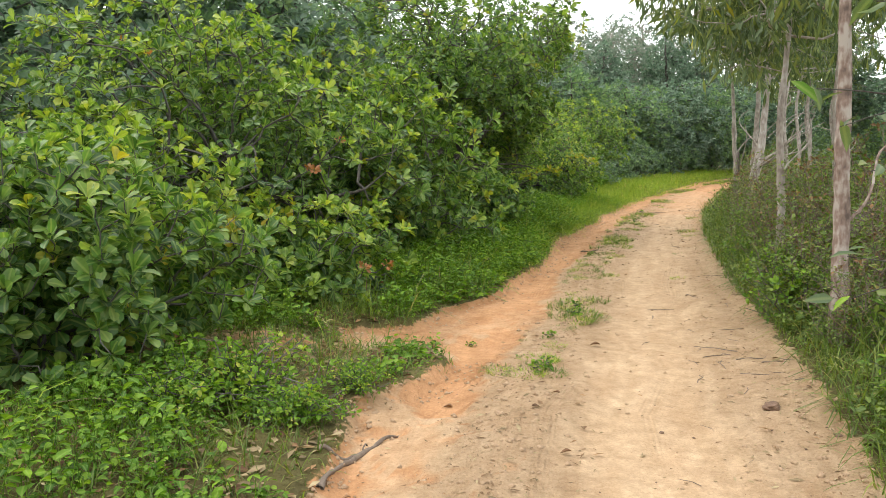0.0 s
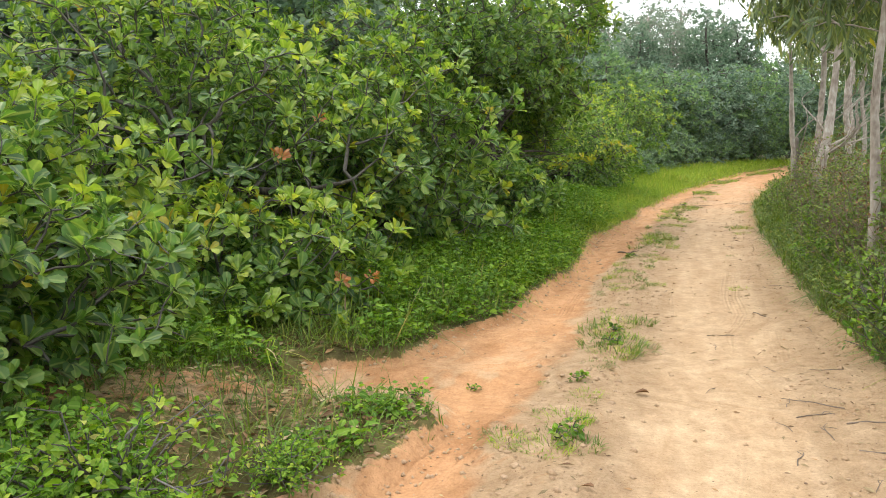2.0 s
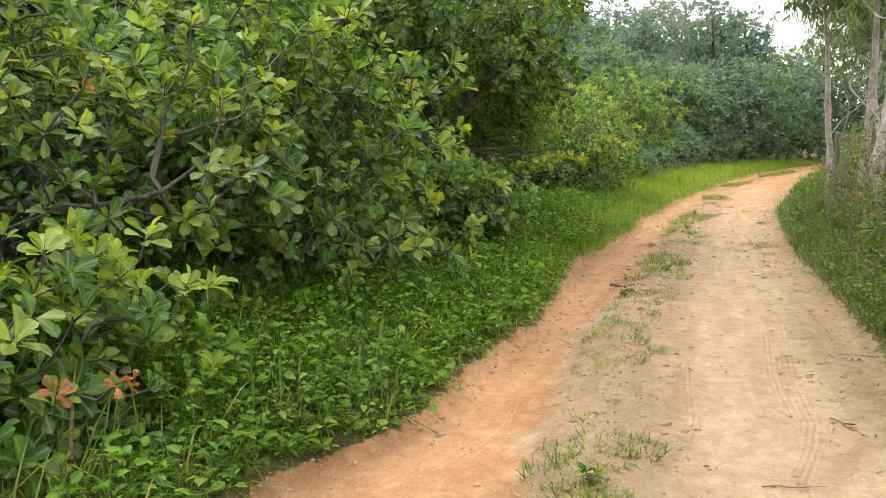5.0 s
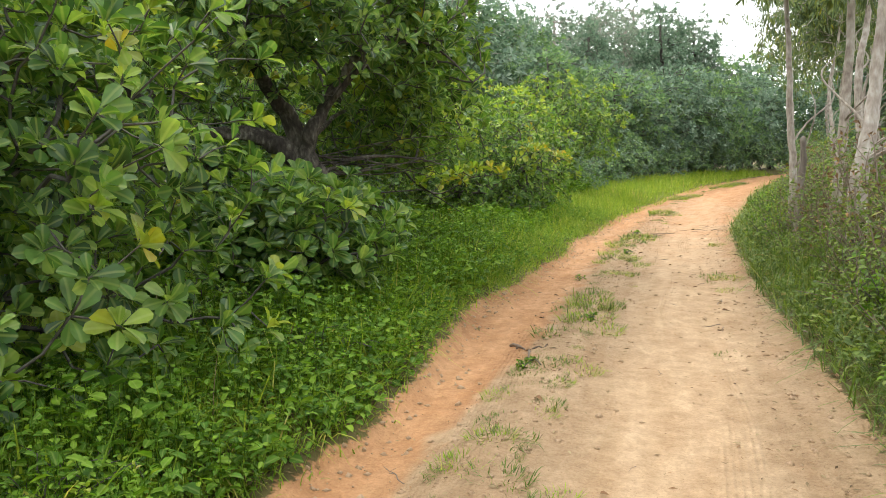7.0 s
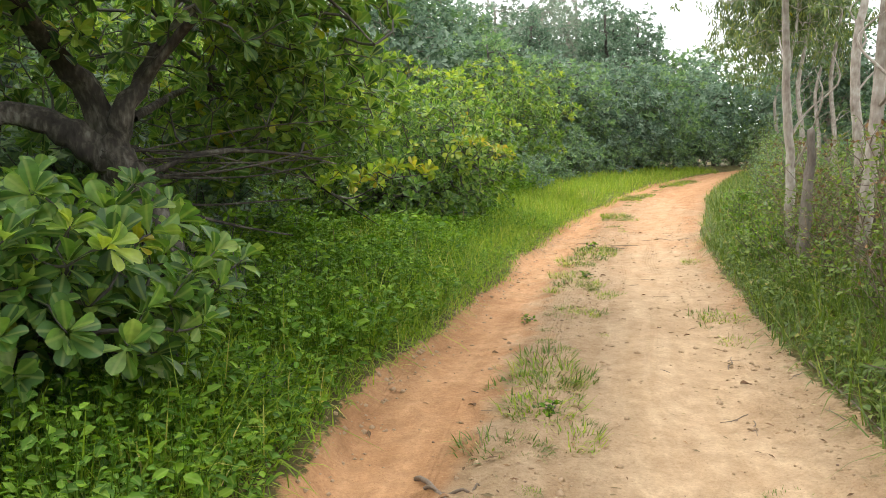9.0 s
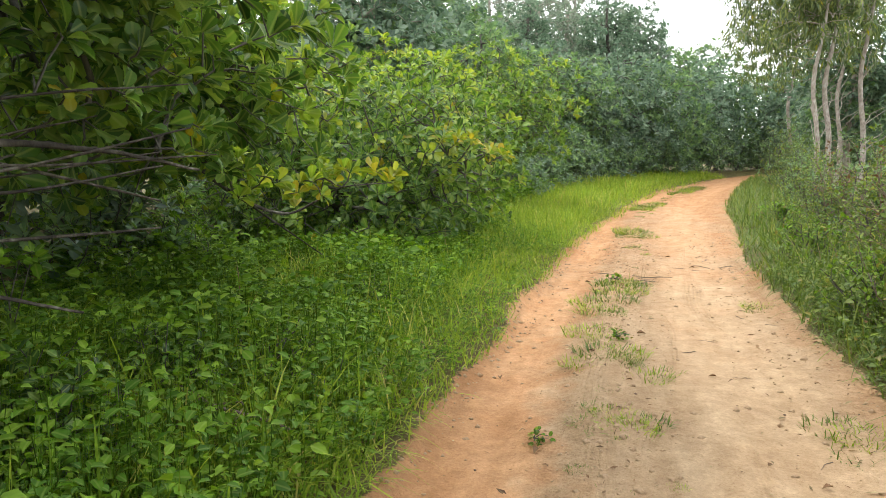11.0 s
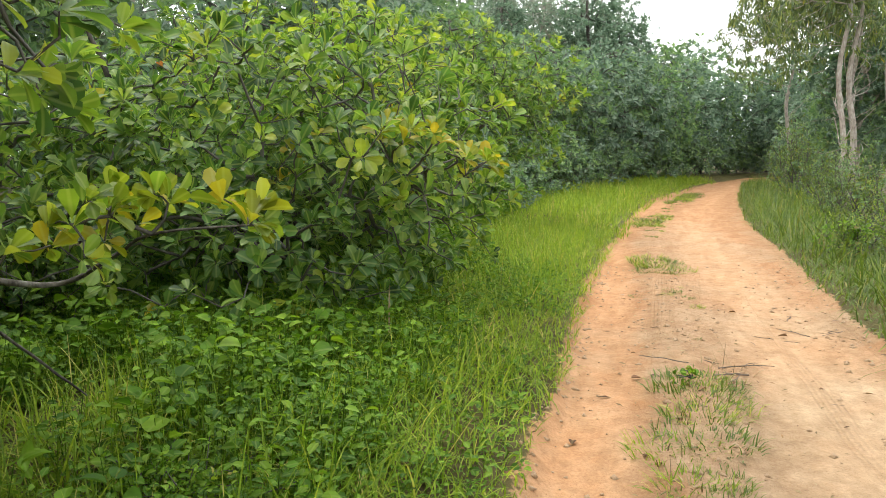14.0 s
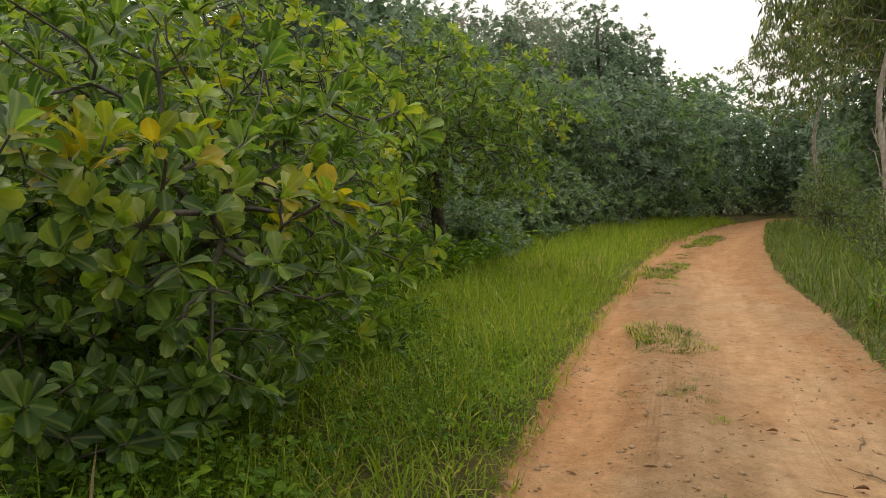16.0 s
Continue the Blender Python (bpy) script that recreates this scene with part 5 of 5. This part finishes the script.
GREEN_RIDGE = ((5.3, 5.9, 0.9), (7.2, 8.4, 1.2), (9.5, 12.3, 0.85), (12.8, 14.5, 1.45), (15.6, 16.1, 1.1), (16.6, 18.6, 1.25), (18.9, 20.1, 1.3), (22.6, 23.0, 0.8), (24.2, 25.3, 1.5), (29.5, 32.0, 1.6), (36.5, 41.0, 1.8))
for yy in np.arange(5.2, 41.0, 0.085):
    size = next((k for lo, hi, k in GREEN_RIDGE if lo < yy < hi), 0.0)
    if rng.random() < (0.85 if size else 0.13):
        wide = 0.16 if 12.8 < yy < 14.5 else 0.11
        spots.append((strip_mid(yy) + rng.normal(0, wide), yy + rng.normal(0, 0.06), rng.uniform(0.5, 1.15) * (size or 0.6)))
spots += [(4.78, 15.6, 1.3), (4.72, 15.75, 1.1), (4.66, 15.4, 1.0), (4.55, 14.85, 0.9), (4.89, 19.95, 1.6), (4.95, 20.0, 1.4), (5.83, 18.8, 1.0), (5.75, 18.6, 0.8), (3.65, 12.4, 0.7), (2.9, 9.9, 0.7), (1.18, 7.4, 1.5), (1.24, 7.62, 1.4)]
for i, (x, y, s) in enumerate(spots):
    put(tufts[i % 3], x, y, s, i * 53 % 360)

arching = tuft("clump of long arching grass blades", 26, 0.08, 0.62, 84, GRASS, 0.013, 0.55, "tall_grass_clump", "tall grass clumps")
arching.location = (0.1, 11.3, float(height(np.array([0.1]), np.array([11.3]))[0]))
for i, (x, y, s) in enumerate([(-0.75, 7.55, 0.9), (-1.2, 6.75, 0.8), (-2.2, 3.9, 0.9), (0.55, 10.6, 0.85), (0.75, 11.4, 0.7), (-0.05, 10.2, 0.9), (0.9, 14.3, 0.8), (1.6, 17.2, 0.9), (0.8, 16.2, 0.9), (4.9, 12.3, 1.0), (5.2, 13.2, 1.1),
                               (5.0, 12.9, 1.0), (4.7, 11.4, 0.9), (6.4, 17.4, 1.0), (3.2, 20.0, 0.9), (7.4, 20.3, 1.0), (3.05, 5.5, 0.8), (3.4, 7.2, 0.9), (3.9, 9.6, 0.9)]):
    put(arching, x, y, s, i * 77 % 360)


# ---- litter on the track: sticks, clods, dead leaves ----
def stick(label, length, radius, seed, mat=STICK, name="stick", forks=1):
    rng = np.random.default_rng(seed)
    pts = [(0, 0, radius)]
    for k in range(4):
        p = pts[-1]
        pts.append((p[0] + length / 4, p[1] + rng.normal(0, length * 0.06), radius + abs(rng.normal(0, 0.004))))
    pieces = [limb(pts, (radius, radius * 0.9, radius * 0.5), mat, sides=6, n=12)]
    for _ in range(forks):
        p = np.array(pts[2])
        pieces.append(limb([p, p + [length * 0.12, length * 0.1, 0.006], p + [length * 0.28, length * 0.16 * rng.choice([-1, 1]), 0.0]], (radius * 0.6, radius * 0.4, radius * 0.2), mat, sides=5, n=6))
    data = joined(pieces)
    return tagged(link_mesh(name, *data[:3]), label, "stick", "sticks on the track")


sticks = [stick("thin weathered stick lying on the sand", 0.42, 0.005, 91), stick("short broken twig on the sand", 0.2, 0.0035, 92, forks=0), stick("forked dry twig on the sand", 0.3, 0.0035, 93, forks=2)]
for ob, (x, y) in zip(sticks, ((2.3, 5.75), (2.05, 5.5), (1.95, 6.0))):
    ob.location = (x, y, float(height(np.array([x]), np.array([y]))[0]))
for i in range(58):
    yy = rng.uniform(3.6, 22)
    xx = rng.uniform(strip_mid(yy) + 0.6, right_edge(yy) - 0.05) if rng.random() < 0.75 else rng.uniform(left_edge(yy), right_edge(yy))
    put(sticks[i % 3], xx, yy, rng.uniform(0.25, 0.75), rng.uniform(0, 360), 0.002)
for i, (x, y, a, s) in enumerate([(2.15, 5.85, 10, 1.0), (2.45, 5.8, -15, 0.9), (2.0, 5.65, 70, 0.8), (2.25, 6.1, 150, 0.8), (1.85, 5.8, 120, 0.7), (2.6, 5.6, 35, 1.0), (2.35, 5.3, 5, 0.9), (5.15, 20.1, 20, 1.0), (5.25, 20.25, -10, 1.2), (5.4, 20.15, 160, 1.1), (5.2, 20.0, 60, 0.9), (5.3, 20.4, 115, 1.0), (5.1, 20.35, 140, 0.8)]):
    put(sticks[i % 3], x, y, s, a, 0.004)


def bank_root(line, radius, label):
    """A root that creeps over the ground along a line of spots."""
    p = curve_points([(x, y, 0) for x, y in line], 14)
    p[:, 2] = height(p[:, 0], p[:, 1]) + radius * 0.6 + 0.012 * np.sin(np.arange(14) * 1.3)
    o = p[0].copy()
    d = limb(p - o, (radius, radius * 0.8, radius * 0.35), STICK, sides=7, n=30, rough=0.25)
    ob = tagged(link_mesh("root", *d[:3]), label, "root", "bare roots")
    ob.location = o


bank_root([(-0.6, 3.55), (-0.56, 3.9), (-0.42, 4.15), (-0.28, 4.42)], 0.016, "dark gnarled root on the eroded bank")
bank_root([(-0.66, 3.9), (-0.5, 4.05), (-0.44, 4.18)], 0.010, "thin dark root on the eroded bank")
bank_root([(2.17, 12.75), (2.27, 12.5), (2.24, 12.2), (2.3, 12.0)], 0.011, "bare brown root washed out of the sand")
bank_root([(2.2, 12.62), (2.35, 12.5), (2.42, 12.55)], 0.007, "thin bare root washed out of the sand")
bank_root([(4.72, 14.2), (4.35, 12.9), (4.3, 12.0), (4.2, 11.2)], 0.008, "long thin root along the sandy edge")

dead = tuft("heap of dead grass and twigs on the track", 70, 0.2, 0.22, 95, DRY, 0.006, 0.9, "dry_grass_heap", "dead grass")
dead.location = (5.3, 20.2, float(height(np.array([5.3]), np.array([20.2]))[0]))


def clod(label, size, seed, mat, name="clod", group="clods on the track"):
    bm = bmesh.new()
    bmesh.ops.create_icosphere(bm, subdivisions=3, radius=size)
    for v in bm.verts:
        k = noise.noise(v.co * (2.2 / size) * 0.5 + Vector((seed, 0, 0)))
        v.co *= 1 + 0.45 * k + 0.22 * noise.noise(v.co * (3.6 / size) + Vector((0, seed, 0)))
        v.co.z *= 0.5
    me = bpy.data.meshes.new(name)
    bm.to_mesh(me)
    bm.free()
    me.materials.append(mat)
    return tagged(new(name, me), label, "clod", group)


clods = [clod("small dark clod of earth on the sand", 0.022, 3, CLOD), clod("crumb of brown earth on the sand", 0.014, 4, CLOD)]
clods[0].location = (2.1, 4.2, float(height(np.array([2.1]), np.array([4.2]))[0]) + 0.006)
clods[1].location = (1.2, 4.4, float(height(np.array([1.2]), np.array([4.4]))[0]) + 0.004)
lump = clod("dark lump of dung on the track", 0.05, 5, CLOD, "dung_lump", "dung")
lump.location = (1.95, 4.72, float(height(np.array([1.95]), np.array([4.72]))[0]) + 0.02)
for i in range(130):
    yy = 3.4 + 20 * rng.random() ** 1.5
    xx = rng.uniform(left_edge(yy) + 0.1, right_edge(yy) - 0.1)
    put(clods[i % 2], xx, yy, rng.uniform(0.12, 0.42), rng.uniform(0, 360), 0.002)


def fallen_leaf(seed):
    rng = np.random.default_rng(seed)
    d = leaves(np.zeros((1, 3)), np.array([[1.0, 0, 0.08]]), np.array([[0, 0.1, 1.0]]), np.array([0.09]), OBOVATE, [DRYLEAF], fold=0.35)
    return tagged(link_mesh("fallen_leaf", *d[:3], uvs=d[3]["uvs"]), "curled brown leaf fallen on the ground", "leaf", "fallen leaves")


fallen = fallen_leaf(1)
fallen.location = (1.15, 6.4, float(height(np.array([1.15]), np.array([6.4]))[0]) + 0.006)
for i in range(46):
    yy = rng.uniform(3.5, 23)
    xx = left_edge(yy) + rng.uniform(-0.3, 1.2) if i % 2 else rng.uniform(left_edge(yy), right_edge(yy))
    put(fallen, xx, yy, rng.uniform(0.35, 0.8), rng.uniform(0, 360), 0.006)


# ---- a wire fence nailed to trunks and grey posts ----
def fence():
    root = tagged(new("wire_fence"), "sagging rusty barbed-wire fence on weathered posts and trees", "fence")
    line = [(2.25, 2.2), (3.08, 6.12), (3.86, 9.1), (4.75, 11.9), (5.5, 14.42), (6.1, 16.8), (7.6, 20.3), (9.6, 24.6)]
    for x, y, h, lean in ((6.1, 16.8, 1.5, 0.05), (3.6, 7.7, 1.0, 0.75)):
        z = float(height(np.array([x]), np.array([y]))[0])
        part("post", limb([(x, y, z - 0.1), (x + lean * 0.5, y + lean * 0.4, z + h * 0.5), (x + lean, y + lean * 0.6, z + h)], (0.06, 0.052, 0.036), POST, sides=9, n=14, rough=0.5), root, "split grey post")
    for z0 in (0.72, 1.06):
        pts = []
        for (xa, ya), (xb, yb) in zip(line[:-1], line[1:]):
            for f in np.linspace(0, 1, 8)[:-1]:
                pts.append((xa + (xb - xa) * f, ya + (yb - ya) * f, z0 + 0.03 - 0.16 * f * (1 - f)))
        p = np.array(pts + [(*line[-1], z0)])
        wire = part("wire", tubes(p[:-1], p[1:], np.full(len(p) - 1, 0.0028), np.full(len(p) - 1, 0.0028), WIRE, 5), root)
        q = curve_points(p, 170)
        d = RNG.normal(size=(170, 3))
        d = unit(d) * 0.017
        barb = part("barbwork", tubes(q - d, q + d, np.full(170, 0.0016), np.full(170, 0.0008), WIRE, 3), wire)
        tagged(barb, kind="stuff")


fence()


# ---- a sapling that leans into the track's edge, with large single leaves ----
def sapling():
    rng = np.random.default_rng(97)
    base = np.array([2.5, 3.3, 0.1])
    root = tagged(new("sapling"), "thin sapling with a few large drooping leaves", "sapling")
    root.location = base
    part("stem", limb([(0, 0, -0.1), (-0.05, 0.05, 0.7), (-0.15, 0.1, 1.5), (-0.25, 0.2, 2.6)], (0.014, 0.011, 0.008, 0.004), BARK_TWIG, sides=6), root)
    for z0, tip in ((0.9, (-0.75, 0.3, 0.75)), (0.75, (-0.62, 0.45, 0.95)), (1.5, (-1.0, 0.25, 1.72)), (1.6, (-0.75, 0.3, 1.55)), (1.9, (-0.72, 0.1, 2.05)), (1.3, (-0.62, 0.3, 1.35))):
        a, b = np.array([-0.05 - 0.06 * z0, 0.05 + 0.04 * z0, z0]), np.array(tip)
        part("twig", limb([a, (a + b) / 2 + [0, 0, 0.06], b], (0.006, 0.004, 0.002), BARK_TWIG, sides=5), root)
        for f in (0.55, 0.75, 0.9, 1.0):
            p = a + (b - a) * f + np.array([0, 0, 0.03])
            way = np.array([[rng.normal(-0.4, 0.5), rng.normal(0, 0.5), rng.uniform(-0.9, 0.1)]])
            d = leaves(p[None], way, rng.normal(size=(1, 3)) * 0.5 + [[0, 0, 1]], np.array([rng.uniform(0.10, 0.16)]), ((0, 0, 0), (0.3, 0.15, 0.04), (0.65, 0.15, 0.03), (1.0, 0, -0.08)), [HERB if rng.random() < 0.3 else ACACIA])
            part("leaf", d, root)


sapling()


# ---- low feathery herbs on the near bank ----
feather = low_shrub("herb_clump", "lush clump of feathery green herbs on the bank", 0.42, 0.6, 230, 65, [HERB, GRASS], 0.045, 0.2, per=5, outline=OVATE, spot=(-1.2, 4.6), group="herb clumps")
spread_copies(feather, [(-1.55, 4.35, 0.8), (-0.85, 4.3, 0.6), (-0.6, 4.9, 0.5), (0.3, 9.7, 0.6), (-0.35, 8.5, 0.6), (0.9, 11.6, 0.7), (1.3, 13.4, 0.7), (1.9, 16.0, 0.8), (2.4, 18.2, 0.7), (1.2, 15.0, 0.8)])

# ---- crumbs of dry leaf and stalk strewn over the sand ----
n = 3000
yy = 3.2 + 24 * rng.random(n) ** 1.4
lane = rng.random(n)
xx = np.where(lane < 0.4, strip_mid(yy) + rng.normal(0, 0.25, n), np.where(lane < 0.8, right_edge(yy) - np.abs(rng.normal(0, 0.45, n)), left_edge(yy) + (right_edge(yy) - left_edge(yy)) * rng.random(n)))
ang = rng.uniform(0, 6.28, n)
way = np.stack([np.cos(ang), np.sin(ang), rng.uniform(-0.05, 0.25, n)], 1)
up = np.stack([rng.normal(0, 0.3, n), rng.normal(0, 0.3, n), np.ones(n)], 1)
data = kites(at_ground(xx, yy, 0.004), way, up, rng.uniform(0.012, 0.05, n) * np.where(rng.random(n) < 0.1, 1.8, 1.0), 0.14, [DRYLEAF, DRY], (rng.random(n) < 0.6).astype(int))
tagged(link_mesh("litter", *data[:3], slots=data[3]["slots"], uvs=data[3]["uvs"]), "crumbs of dry leaves and stalks on the sand", "litter", kind="stuff")


# ---- a heap of bare fallen branches under the old cashew ----
for i in range(26):
    x, y = 0.75 + rng.normal(0, 0.45), 16.2 + rng.normal(0, 0.5)
    ob = put(sticks[i % 3], x, y, rng.uniform(1.2, 2.6), 0, 0.03)
    ob.matrix_world = pose(x, y, ob.location.z + rng.uniform(0, 0.1), 0, rng.uniform(-14, 6), rng.uniform(0, 360)) @ Matrix.Scale(float(rng.uniform(1.2, 2.4)), 4)
    tagged(ob, "bare fallen branch in a heap under the tree", "branch", "fallen branches")
    ob.name = "fallen_branch"

# ---- dead leaves and stalks on the bare bank under the near bushes ----
n = 1500
yy = rng.uniform(3.2, 7.2, n)
xx = left_edge(yy) - np.abs(rng.normal(0, 1.0, n))
ang = rng.uniform(0, 6.28, n)
way = np.stack([np.cos(ang), np.sin(ang), rng.uniform(-0.05, 0.3, n)], 1)
up = np.stack([rng.normal(0, 0.4, n), rng.normal(0, 0.4, n), np.ones(n)], 1)
data = kites(at_ground(xx, yy, 0.006), way, up, rng.uniform(0.03, 0.10, n), 0.2, [DRYLEAF, DRY], (rng.random(n) < 0.45).astype(int))
tagged(link_mesh("litter", *data[:3], slots=data[3]["slots"], uvs=data[3]["uvs"]), "dead leaves and stalks under the bushes", "litter", kind="stuff")

# ---- crumbs of sand and clay along the ridge and the track's edges ----
n = 4200
yy = 3.2 + 22 * rng.random(n) ** 1.3
lane = rng.random(n)
xx = np.where(lane < 0.4, strip_mid(yy) + rng.normal(0, 0.24, n), np.where(lane < 0.7, right_edge(yy) - np.abs(rng.normal(0, 0.4, n)), left_edge(yy) + np.abs(rng.normal(0, 0.14, n))))
ctr = at_ground(xx, yy, 0.002)
size = 0.005 + 0.02 * rng.random(n) ** 3
spin = rng.uniform(0, 6.28, n)
arm = np.stack([np.cos(spin), np.sin(spin), np.zeros(n)], 1)
arm2 = np.stack([-np.sin(spin), np.cos(spin), np.zeros(n)], 1)
corner = [arm, arm2, -arm, -arm2]
stretch = rng.uniform(0.6, 1.4, (n, 6))
tip = np.array([0, 0, 1.0])
verts = [ctr + c * (size * stretch[:, k])[:, None] for k, c in enumerate(corner)]
verts += [ctr + tip * (size * 0.7 * stretch[:, 4])[:, None] + arm * (size * 0.3)[:, None], ctr - tip * size[:, None]]
faces = np.array([(0, 1, 4), (1, 2, 4), (2, 3, 4), (3, 0, 4), (1, 0, 5), (2, 1, 5), (3, 2, 5), (0, 3, 5)])
crumbs = link_mesh("sand_crumbs", np.stack(verts, 1).reshape(-1, 3), [(faces[None] + (np.arange(n) * 6)[:, None, None]).reshape(-1, 3)], [CRUMB], smooth=False)
tagged(crumbs, "loose crumbs of sand and clay along the ruts", "crumbs", kind="stuff")
